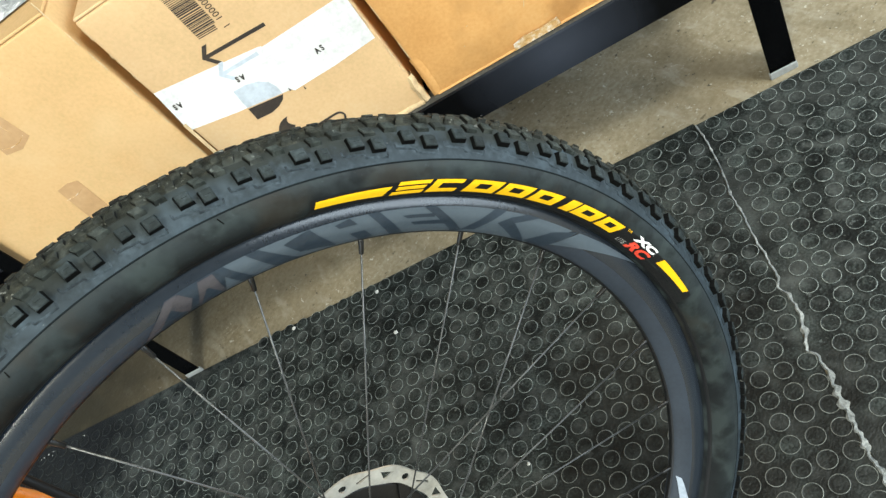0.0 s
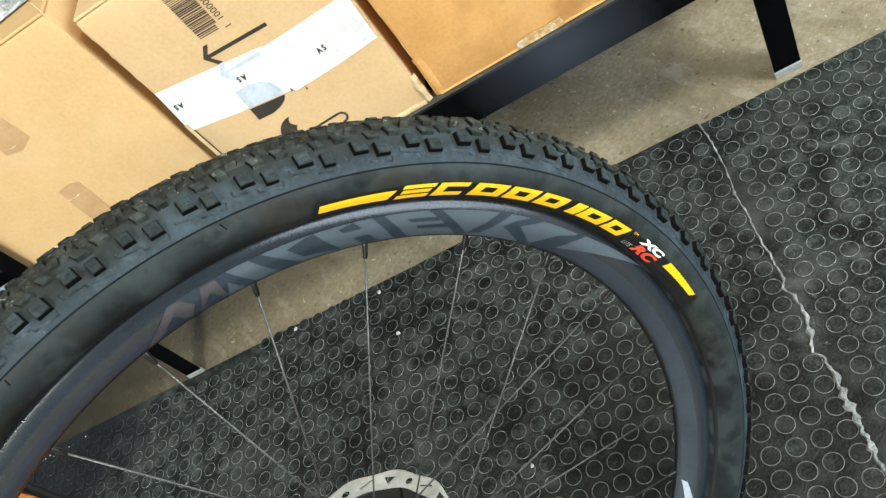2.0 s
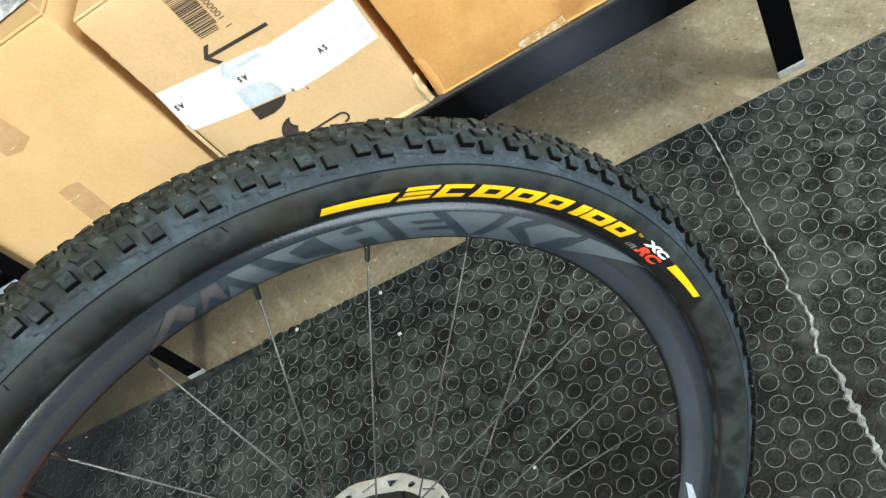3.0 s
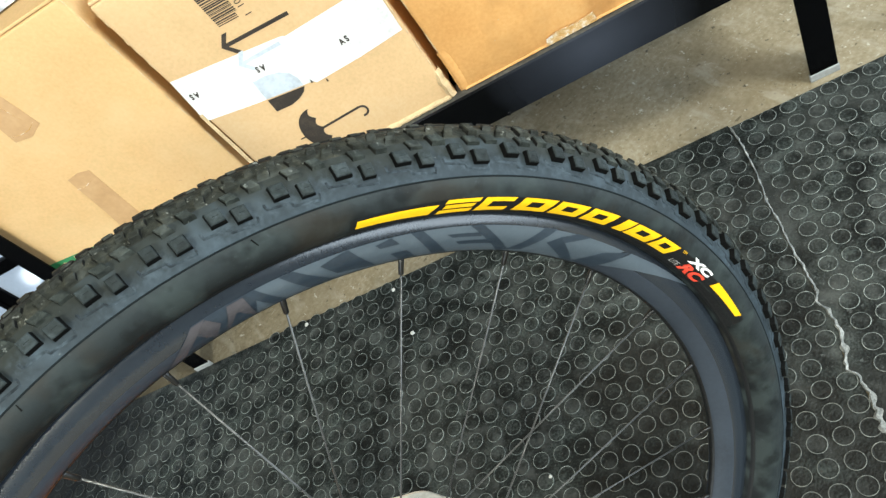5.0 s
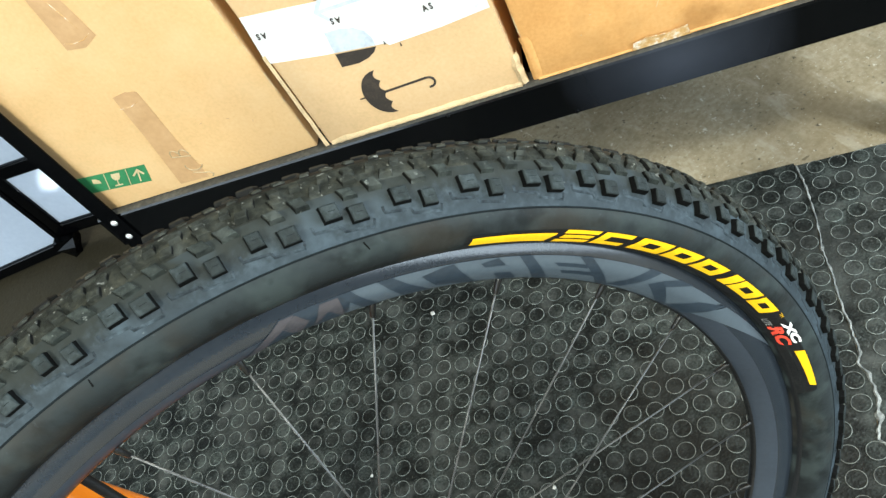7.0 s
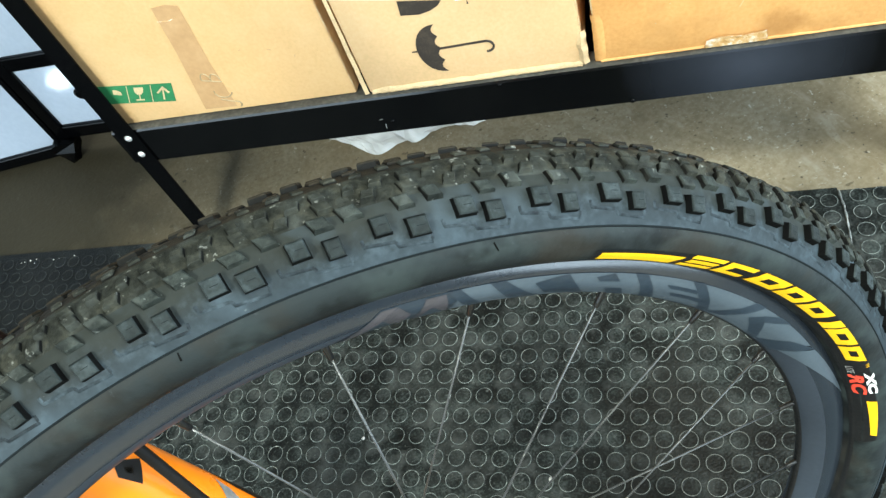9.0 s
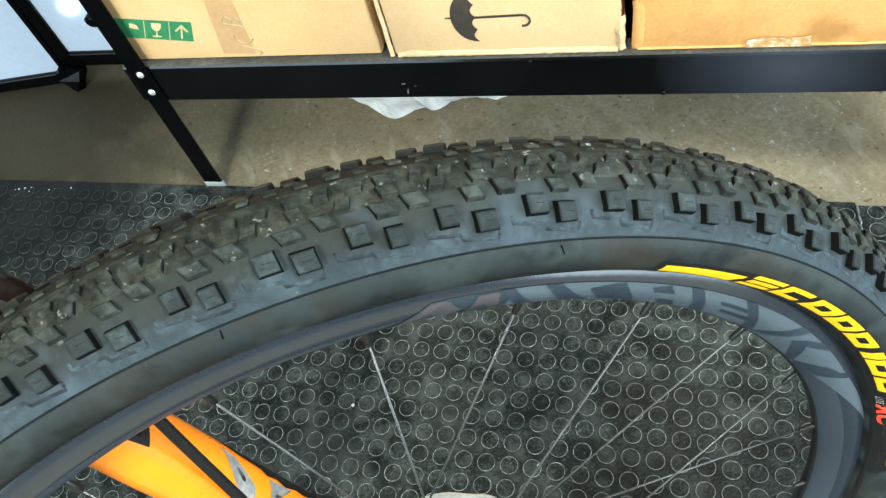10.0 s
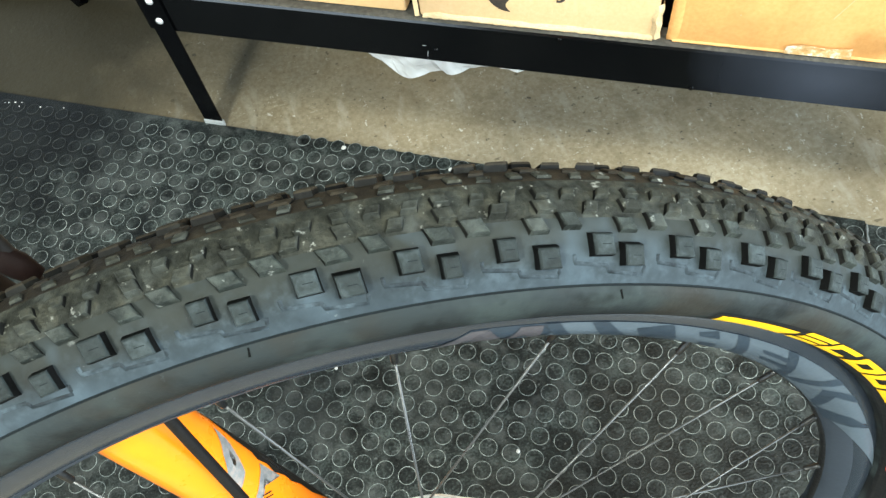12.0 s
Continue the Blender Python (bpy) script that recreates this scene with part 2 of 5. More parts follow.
TYRE_DUST = material("dusty_tread_rubber", (0.0172, 0.0236, 0.0268), 0.62, dark=(0.0085, 0.0116, 0.0130), light=(0.044, 0.060, 0.072), scale=48, fine=260, bump=0.015, fine_bump=0.1, spec=0.15, span=(0.37, 0.64))
add_ring_dust(TYRE_DUST, 0.3530, 0.3610, (0.0225, 0.0250, 0.0212), 0.85)
add_ring_dust(TYRE_DUST, 0.3560, 0.3465, (0.036, 0.049, 0.060), 0.5)
add_flecks(TYRE_DUST, 26, 0.54, 0.70, (0.056, 0.079, 0.098), 0.55, 0.6)
TREAD_DIRT = material("dirty_tread_rubber", (0.0208, 0.0222, 0.0176), 0.68, dark=(0.0082, 0.0086, 0.0066), light=(0.050, 0.049, 0.037), scale=110, fine=420, bump=0.3, fine_bump=0.2, grain=0.2, span=(0.36, 0.66), spec=0.18)
add_flecks(TREAD_DIRT, 230, 0.64, 0.72, (0.30, 0.30, 0.27), 0.7)
TREAD_MIX = material("dusty_transition_rubber", (0.0182, 0.0220, 0.0195), 0.66, dark=(0.0082, 0.0100, 0.0089), light=(0.046, 0.054, 0.048), scale=95, fine=420, bump=0.3, fine_bump=0.2, grain=0.2, span=(0.36, 0.66), spec=0.18)
add_flecks(TREAD_MIX, 230, 0.66, 0.74, (0.26, 0.27, 0.25), 0.6)
for tread in (TREAD_MIX, TREAD_DIRT):
    add_flecks(tread, 75, 0.52, 0.70, (0.058, 0.063, 0.056), 0.65)
# far half of the tread: brown dirt, with its shade put into the colour
TREAD_FAR_SHADE = material("shaded_dirty_tread_rubber", (0.0150, 0.0112, 0.0062), 0.75, spec=0.25, dark=(0.0060, 0.0045, 0.0025), light=(0.034, 0.027, 0.016), scale=70, fine=300, bump=0.2, fine_bump=0.2)
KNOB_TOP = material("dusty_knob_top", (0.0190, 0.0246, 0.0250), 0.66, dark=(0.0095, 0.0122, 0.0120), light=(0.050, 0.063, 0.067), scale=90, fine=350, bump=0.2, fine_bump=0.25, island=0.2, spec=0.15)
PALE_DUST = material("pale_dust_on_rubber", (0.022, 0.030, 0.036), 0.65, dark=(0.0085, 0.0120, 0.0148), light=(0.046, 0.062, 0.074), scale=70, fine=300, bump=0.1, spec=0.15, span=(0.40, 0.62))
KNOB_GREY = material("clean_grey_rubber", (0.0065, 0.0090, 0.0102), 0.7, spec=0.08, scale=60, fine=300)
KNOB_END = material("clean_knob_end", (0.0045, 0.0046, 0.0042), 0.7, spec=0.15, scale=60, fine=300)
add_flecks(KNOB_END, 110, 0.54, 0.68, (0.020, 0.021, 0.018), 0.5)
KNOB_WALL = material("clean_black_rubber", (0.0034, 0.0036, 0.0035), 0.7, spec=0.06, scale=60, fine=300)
add_flecks(TYRE_DUST, 190, 0.71, 0.78, (0.16, 0.17, 0.165), 0.5)
LABEL_BLACK = material("black_tyre_print", (0.0042, 0.0046, 0.0050), 0.6, scale=60, fine=300, fine_bump=0.1, spec=0.3)
YELLOW = material("yellow_print", (0.84, 0.46, 0.006), 0.45, dark=(0.78, 0.40, 0.004), light=(0.88, 0.50, 0.010), scale=60, fine=300)
WHITE_PRINT = material("white_print", (0.80, 0.80, 0.78), 0.5, scale=60, fine=300)
RED_PRINT = material("red_print", (0.72, 0.06, 0.03), 0.5, scale=60, fine=300)
GREY_PRINT = material("grey_print", (0.35, 0.35, 0.34), 0.5, scale=60, fine=300)
RIM_DARK = material("satin_rim", (0.0150, 0.0200, 0.0270), 0.22, dark=(0.0125, 0.0170, 0.0230), light=(0.0180, 0.0240, 0.0315), scale=20, fine=300, bump=0.01, fine_bump=0.03, spec=0.70, rough_var=0.05)
RIM_MATT = material("matt_rim_inside", (0.0270, 0.0345, 0.0460), 0.5, spec=0.3, scale=20, fine=300, bump=0.01, fine_bump=0.03)
RIM_GREY = material("grey_rim_decal", (0.062, 0.080, 0.097), 0.34, dark=(0.054, 0.070, 0.086), light=(0.071, 0.090, 0.108), scale=20, fine=300, bump=0.02, fine_bump=0.04, spec=0.35)
PALE_DECAL = material("pale_rim_decal", (0.34, 0.39, 0.46), 0.35, scale=30, fine=300, bump=0.02)
RIM_INK = material("slate_rim_decal", (0.021, 0.031, 0.043), 0.32, scale=20, fine=300, bump=0.02, fine_bump=0.04, spec=0.35)
# rosy tint: reflected cardboard, put into this decal's colour
RIM_ROSE = material("rosy_rim_decal", (0.054, 0.050, 0.056), 0.34, scale=20, fine=300, bump=0.02, spec=0.35)
SPOKE = material("spoke_steel", (0.080, 0.081, 0.080), 0.30, metal=0.65, scale=60, fine=300)
NIPPLE = material("black_alloy", (0.012, 0.012, 0.012), 0.35, metal=0.3, scale=60, fine=300)
ROTOR = material("brushed_rotor", (0.60, 0.60, 0.57), 0.40, metal=0.75, scale=40, fine=300, fine_bump=0.1)
ORANGE = material("orange_enamel", (0.98, 0.235, 0.004), 0.28, dark=(0.96, 0.215, 0.003), light=(1.0, 0.26, 0.006), scale=6, fine=120, bump=0.02, fine_bump=0.02, coat=0.5)
FORK_GREY = material("grey_fork_decal", (0.20, 0.20, 0.20), 0.4, scale=120, fine=300, light=(0.45, 0.30, 0.22), dark=(0.10, 0.10, 0.10))
HOSE = material("black_hose", (0.0060, 0.0052, 0.0048), 0.6, spec=0.25, scale=40, fine=300)
DARK_RED = material("dark_red_paint", (0.0065, 0.0024, 0.0020), 0.7, spec=0.12, scale=30, fine=300)
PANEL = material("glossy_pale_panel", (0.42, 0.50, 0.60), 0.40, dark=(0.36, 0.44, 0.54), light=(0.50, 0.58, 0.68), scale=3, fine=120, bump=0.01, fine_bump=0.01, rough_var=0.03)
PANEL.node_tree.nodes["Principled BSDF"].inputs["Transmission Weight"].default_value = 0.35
# a faint even glow is added to all panels
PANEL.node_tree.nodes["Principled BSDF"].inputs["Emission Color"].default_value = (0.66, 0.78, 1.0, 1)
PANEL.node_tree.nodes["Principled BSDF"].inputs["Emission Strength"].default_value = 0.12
CRUMB = material("white_crumb", (0.50, 0.49, 0.46), 0.7, scale=60, fine=300)
BULB_GLOW = glow("small_bulb", (1.0, 0.98, 0.95), 30.0)
LAMP_GLOW = glow("lamp_diffuser", (1.0, 0.97, 0.9), 4.0)


def film_material():
    m = bpy.data.materials.new("clear_film")
    m.use_nodes = True
    n, l = m.node_tree.nodes, m.node_tree.links
    b = n["Principled BSDF"]
    b.inputs["Base Color"].default_value, b.inputs["Roughness"].default_value = (0.82, 0.83, 0.84, 1), 0.22
    clear, mix = n.new("ShaderNodeBsdfTransparent"), n.new("ShaderNodeMixShader")
    tex, ramp, tc = n.new("ShaderNodeTexNoise"), n.new("ShaderNodeMapRange"), n.new("ShaderNodeTexCoord")
    tex.inputs["Scale"].default_value = 22
    ramp.inputs["From Min"].default_value, ramp.inputs["From Max"].default_value = 0.3, 0.7
    ramp.inputs["To Min"].default_value, ramp.inputs["To Max"].default_value = 0.38, 0.78
    l.new(tc.outputs["Object"], tex.inputs["Vector"])
    l.new(tex.outputs["Fac"], ramp.inputs["Value"])
    l.new(ramp.outputs[0], mix.inputs[0])
    l.new(clear.outputs[0], mix.inputs[1])
    l.new(b.outputs[0], mix.inputs[2])
    l.new(mix.outputs[0], n["Material Output"].inputs["Surface"])
    return m


FILM = film_material()


# ---- mesh helpers ----
def mesh_of(name, bm, mats, smooth=False):
    me = bpy.data.meshes.new(name)
    bm.normal_update()
    bm.to_mesh(me)
    bm.free()
    for m in mats if isinstance(mats, (list, tuple)) else [mats]:
        me.materials.append(m)
    if smooth:
        for p in me.polygons:
            p.use_smooth = True
    return me


def part(name, bm, mats, parent=None, label="", smooth=False, m=None):
    """One mesh object under its thing or part."""
    ob = new(name, mesh_of(name, bm, mats, smooth))
    if parent is not None:
        ob.parent = parent
    if m is not None:
        ob.matrix_local = m
    if label:
        tagged(ob, label)
    return ob


def thing(name, m, label, category, group="", kind=""):
    ob = new(name)
    ob.empty_display_size = 0.05
    ob.matrix_world = m
    return tagged(ob, label, category, group, kind)


def add_box(bm, x0, x1, y0, y1, z0, z1, bevel=0.0, seg=2):
    r = bmesh.ops.create_cube(bm, size=1.0, matrix=Matrix.LocRotScale(((x0 + x1) / 2, (y0 + y1) / 2, (z0 + z1) / 2), None, (x1 - x0, y1 - y0, z1 - z0)))
    if bevel:
        edges = list({e for v in r["verts"] for e in v.link_edges})
        bmesh.ops.bevel(bm, geom=edges, offset=bevel, segments=seg, affect="EDGES", profile=0.5)
    return bm


def box(*a, **k):
    return add_box(bmesh.new(), *a, **k)


def lathe(bm, profile, steps, closed=True, start=0.0, end=360.0):
    """Turns (radius, y) points round the y axis."""
    whole = abs(end - start) > 359.9
    rings = []
    for i in range(steps if whole else steps + 1):
        a = radians(start + (end - start) * i / steps)
        rings.append([bm.verts.new((r * math.cos(a), y, r * math.sin(a))) for r, y in profile])
    m = len(profile)
    faces = []
    for i in range(len(rings) if whole else len(rings) - 1):
        a, b = rings[i], rings[(i + 1) % len(rings)]
        for j in range(m if closed else m - 1):
            faces.append(bm.faces.new((a[j], a[(j + 1) % m], b[(j + 1) % m], b[j])))
    return faces


def tube(bm, pts, radius, sides=8, caps=True):
    """A round bar along points; radius is a number or one per point."""
    pts = [Vector(p) for p in pts]
    rings = []
    for i, p in enumerate(pts):
        d = (pts[min(i + 1, len(pts) - 1)] - pts[max(i - 1, 0)]).normalized()
        q = d.to_track_quat("Z", "Y")
        r = radius[i] if isinstance(radius, (list, tuple)) else radius
        rings.append([bm.verts.new(p + q @ Vector((r * math.cos(2 * math.pi * k / sides), r * math.sin(2 * math.pi * k / sides), 0))) for k in range(sides)])
    for a, b in zip(rings, rings[1:]):
        for k in range(sides):
            bm.faces.new((a[k], a[(k + 1) % sides], b[(k + 1) % sides], b[k]))
    if caps:
        bm.faces.new(list(reversed(rings[0])))
        bm.faces.new(rings[-1])
    return bm


def slab(bm, outline, thick, place):
    """A flat piece with an outline of (a, b) points and a thickness; place(a, b, h) gives its place."""
    lo, hi = [bm.verts.new(place(a, b, 0)) for a, b in outline], [bm.verts.new(place(a, b, thick)) for a, b in outline]
    bm.faces.new(hi)
    k = len(outline)
    for i in range(k):
        bm.faces.new((lo[i], lo[(i + 1) % k], hi[(i + 1) % k], hi[i]))
    return bm


def letters(body, height, shear=0.0, bold=0.0):
    """The built-in font as flat polygons: vertices and faces, left edge at 0, on the base line."""
    cu = bpy.data.curves.new("letters", "FONT")
    cu.body, cu.size, cu.shear, cu.offset, cu.resolution_u = body, height / 0.7, shear, bold, 3
    ob = bpy.data.objects.new("letters", cu)
    me = ob.to_mesh()
    vs, fs = [tuple(v.co) for v in me.vertices], [tuple(p.vertices) for p in me.polygons]
    ob.to_mesh_clear()
    bpy.data.objects.remove(ob)
    bpy.data.curves.remove(cu)
    return vs, fs


def put_letters(bm, text, height, place, shear=0.0, bold=0.0):
    vs, fs = letters(text, height, shear, bold)
    made = [bm.verts.new(place(x, y)) for x, y, _ in vs]
    for f in fs:
        try:
            bm.faces.new([made[i] for i in f])
        except ValueError:
            pass
    return bm


# ---- the room ----
def setting(name, bm, mat, label, category, m=SHELF, smooth=False):
    ob = part(name, bm, mat, None, "", smooth)
    ob.matrix_world = m
    return tagged(ob, label, category, kind="structure")


(U0, U1), (V0, V1), ZC = ROOM_U, ROOM_V, 3.0
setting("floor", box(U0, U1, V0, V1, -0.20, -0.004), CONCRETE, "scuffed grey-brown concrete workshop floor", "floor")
setting("ceiling", box(U0, U1, V0, V1, ZC, ZC + 0.15), CEILING_PAINT, "plain pale plaster ceiling", "ceiling")


def wall_with_opening(v0, v1, o):
    bm = bmesh.new()
    add_box(bm, U0, o[0], v0, v1, -0.2, ZC)
    add_box(bm, o[1], U1, v0, v1, -0.2, ZC)
    add_box(bm, o[0], o[1], v0, v1, -0.2, o[2])
    add_box(bm, o[0], o[1], v0, v1, o[3], ZC)
    return bm


setting("wall_back", wall_with_opening(V1, V1 + 0.15, HIGH), PLASTER, "plain plaster wall with a high window", "wall")
setting("wall_front", wall_with_opening(V0 - 0.15, V0, SHOP), PLASTER, "plain plaster wall with a wide shop window", "wall")
for nm_, o_, va in (("window_1", SHOP, V0 - 0.06), ("window_2", HIGH, V1 + 0.02)):
    bm = bmesh.new()
    for k in range(4):
        c_ = o_[0] + 0.03 + (o_[1] - o_[0] - 0.06) * k / 3
        add_box(bm, c_ - 0.029, c_ + 0.029, va, va + 0.05, o_[2] + 0.06, o_[3] - 0.06)
    add_box(bm, o_[0] + 0.001, o_[1] - 0.001, va, va + 0.05, o_[2] + 0.001, o_[2] + 0.06)
    add_box(bm, o_[0] + 0.001, o_[1] - 0.001, va, va + 0.05, o_[3] - 0.06, o_[3] - 0.001)
    setting(nm_, bm, BLACK_STEEL, "dark metal window frame", "window")
setting("wall_left", box(U0 - 0.15, U0, V0, V1, -0.2, ZC), PLASTER, "plain pale plaster wall", "wall")
bm = bmesh.new()
for va, vb, za, zb in ((V0, SIDE_WINDOW[0], -0.2, ZC), (SIDE_WINDOW[1], V1, -0.2, ZC), (SIDE_WINDOW[0], SIDE_WINDOW[1], -0.2, SIDE_WINDOW[2]), (SIDE_WINDOW[0], SIDE_WINDOW[1], SIDE_WINDOW[3], ZC)):
    add_box(bm, U1, U1 + 0.15, va, vb, za, zb)
setting("wall_right", bm, PLASTER, "plain plaster wall with a wide shop window", "wall")
bm = bmesh.new()
for k in range(4):
    c_ = SIDE_WINDOW[0] + 0.03 + (SIDE_WINDOW[1] - SIDE_WINDOW[0] - 0.06) * k / 3
    add_box(bm, U1 + 0.02, U1 + 0.07, c_ - 0.029, c_ + 0.029, SIDE_WINDOW[2] + 0.06, SIDE_WINDOW[3] - 0.06)
for za in (SIDE_WINDOW[2] + 0.001, SIDE_WINDOW[3] - 0.06):
    add_box(bm, U1 + 0.02, U1 + 0.07, SIDE_WINDOW[0] + 0.001, SIDE_WINDOW[1] - 0.001, za, za + 0.059)
setting("window_3", bm, BLACK_STEEL, "dark metal window frame", "window")

for lu, lv, _ in LAMPS:
    lamp = thing("ceiling_light", SHELF @ pose(lu, lv, ZC), "unseen square white ceiling panel lamp", "lamp", "ceiling lamps")
    bm = bmesh.new()
    for s in (-1, 1):
        add_box(bm, -0.34, 0.34, s * 0.325 - 0.015, s * 0.325 + 0.015, -0.07, 0)
        add_box(bm, s * 0.325 - 0.015, s * 0.325 + 0.015, -0.31, 0.31, -0.07, 0)
    part("frame", bm, PLASTER, lamp)
    part("diffuser", box(-0.309, 0.309, -0.309, 0.309, -0.05, -0.02), LAMP_GLOW, lamp)

# ---- two studded rubber mats that meet at a torn seam ----
PITCH = 0.02824
SEAM = [(0.0, 0.9690), (0.05, 0.9728), (0.113, 0.9708), (0.14, 0.9675), (0.163, 0.9636), (0.197, 0.9648), (0.246, 0.9626), (0.292, 0.9645), (0.315, 0.9619), (0.324, 0.9566),
        (0.341, 0.9631), (0.368, 0.9647), (0.407, 0.9528), (0.419, 0.9504), (0.426, 0.9567), (0.457, 0.9573), (0.466, 0.9534), (0.471, 0.9577), (0.491, 0.9532), (0.507, 0.955), (0.54, 0.9535), (0.70, 0.956), (2.0, 0.962)]


def seam_u(v):
    d = -v
    for (a, ua), (b, ub) in zip(SEAM, SEAM[1:]):
        if a <= d <= b:
            return ua + (ub - ua) * (d - a) / (b - a)
    return SEAM[-1][1]


MAT_V = -0.98


def mat_sheet(u_out, sign, v_back, askew):
    """A sheet whose inner edge follows the seam; its back edge runs askew by that much at the outer end."""
    bm = bmesh.new()
    rows = [v_back + (MAT_V - v_back) * i / 160 for i in range(161)]
    top, low = [], []
    for i, v in enumerate(rows):
        ui = seam_u(v) + sign * 0.0012 + 0.0016 * noise.noise(Vector((v * 90, sign, 0)))
        vo = v + askew * (1 - i / 160)
        top.append([bm.verts.new((u_out, vo, 0)), bm.verts.new((ui, v, 0))])
        low.append([bm.verts.new((u_out, vo, -0.004)), bm.verts.new((ui, v, -0.004))])
    for i in range(160):
        bm.faces.new((top[i][0], top[i][1], top[i + 1][1], top[i + 1][0]))
        for k in (0, 1):
            bm.faces.new((top[i][k], low[i][k], low[i + 1][k], top[i + 1][k]))
    for i in (0, 160):
        bm.faces.new((top[i][0], top[i][1], low[i][1], low[i][0]))
    bmesh.ops.recalc_face_normals(bm, faces=bm.faces)
    return bm


STUD = [(0.0116, 0.0, 0), (0.0111, 0.0010, 1), (0.01035, 0.0011, 1), (0.0096, 0.0006, 0)]


def stud_geometry(steps=18):
    vs, fs, ms = [], [], []
    for i in range(steps):
        a = 2 * math.pi * i / steps
        for r, z, _ in STUD:
            vs.append((r * math.cos(a), r * math.sin(a), z))
    k = len(STUD)
    for i in range(steps):
        j = (i + 1) % steps
        for q in range(k - 1):
            fs.append((i * k + q, j * k + q, j * k + q + 1, i * k + q + 1))
            ms.append(1 if q == 1 else 0)
    fs.append(tuple(i * k + k - 1 for i in range(steps)))
    ms.append(0)
    return vs, fs, ms


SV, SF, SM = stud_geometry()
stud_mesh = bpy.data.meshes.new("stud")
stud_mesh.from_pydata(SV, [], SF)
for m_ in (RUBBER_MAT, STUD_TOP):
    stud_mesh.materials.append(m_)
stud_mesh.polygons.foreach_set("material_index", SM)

rng = random.Random(4)
MATS = []
for nm, u_out, sign, v_back, askew, lab in (("rubber_mat", -1.3, -1, -0.013, 0.0215, "black studded rubber floor mat, dusty and worn"),
                                     ("rubber_mat", 2.4, 1, -0.018, 0.0, "black studded rubber floor mat with a torn edge")):
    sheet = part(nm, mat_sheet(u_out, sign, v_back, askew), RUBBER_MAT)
    sheet.matrix_world = SHELF
    tagged(sheet, lab, "floor mat", "studded floor mats")
    MATS.append(sheet)


def studs_on(sheet, u_lo, u_hi, v_back, near, origin, skew):
    """The studs of one mat: those of the near stretch singly, the rest joined."""
    vs, fs, ms = [], [], []
    single = 0
    for i in range(-70, 75):
        for j in range(-60, 14):
            u, v = origin[0] + PITCH * (i * math.cos(skew) - j * math.sin(skew)), origin[1] + PITCH * (i * math.sin(skew) + j * math.cos(skew))
            s = seam_u(v)
            if not (u_lo < u < u_hi) or v > v_back - 0.006 - (0.0096 * (u - 0.95) if u < 0.95 else 0) or v < MAT_V + 0.02 or abs(u - s) < 0.0095 or (u < s) != (u_lo < 0.5):
                continue
            h = 0.75 + 0.5 * rng.random()
            if near(u, v) and single < 300:
                ob = new("stud", stud_mesh)
                ob.parent = sheet
                ob.matrix_local = Matrix.LocRotScale((u, v, 0), Euler((0, 0, rng.random() * 6)), (1, 1, h))
                single += 1
            else:
                b = len(vs)
                vs.extend((u + x, v + y, z * h) for x, y, z in SV)
                fs.extend(tuple(b + q for q in f) for f in SF)
                ms.extend(SM)
    me = bpy.data.meshes.new("stud_field")
    me.from_pydata(vs, [], fs)
    for m_ in (RUBBER_MAT, STUD_TOP):
        me.materials.append(m_)
    me.polygons.foreach_set("material_index", ms)
    ob = new("stud_field", me)
    ob.parent = sheet
    tagged(ob, "round worn rubber studs in rows", kind="stuff")


# torn lighter lip along the seam: ragged flakes, wider towards the front
bm = bmesh.new()
prev = None
for i in range(420):
    v = -0.018 - 0.0023 * i
    grow = min(1.0, max(0.0, (-v - 0.10) / 0.40))
    flake = abs(noise.noise(Vector((v * 60, 3.1, 0))))
    wide = 0.0009 + 0.0012 * grow + (0.0035 + 0.0075 * grow) * flake ** 1.4
    c = seam_u(v) + (0.001 + 0.0025 * grow) * noise.noise(Vector((v * 150, 7.7, 0))) + 0.002 * grow * noise.noise(Vector((v * 40, 2.7, 0)))
    z = 0.0018 + 0.0022 * grow * (0.5 + noise.noise(Vector((v * 130, 1.0, 5))))
    row = [bm.verts.new((c - wide * 0.7, v, 0.0003)), bm.verts.new((c - wide * 0.2, v + 0.0012 * noise.noise(Vector((v * 200, 4, 4))), max(0.0009, z))),
           bm.verts.new((c + wide * 0.35, v, max(0.0007, z * 0.6))), bm.verts.new((c + wide, v, 0.0003))]
    if prev:
        for k in range(3):
            bm.faces.new((prev[k], prev[k + 1], row[k + 1], row[k]))
    prev = row
part("torn_lip", bm, TORN, MATS[1], "pale torn rubber lip along the seam")

# ---- the shelf rack ----
SHELF_Z, BEAM_Z = 0.262, 0.197
rack = thing("shelf_rack", SHELF, "black enamelled steel shelf rack on slotted angle posts", "shelf")


def post(u_left, v_front, back, POST_W):
    bm = bmesh.new()
    s = -1 if back else 1
    add_box(bm, u_left, u_left + POST_W, min(v_front, v_front + s * 0.002), max(v_front, v_front + s * 0.002), -0.004, 1.9)
    inner = u_left if u_left < 0.5 else u_left + POST_W - 0.002
    add_box(bm, inner, inner + 0.002, min(v_front + s * 0.002, v_front + s * POST_W), max(v_front + s * 0.002, v_front + s * POST_W), -0.004, 1.9)
    return bm


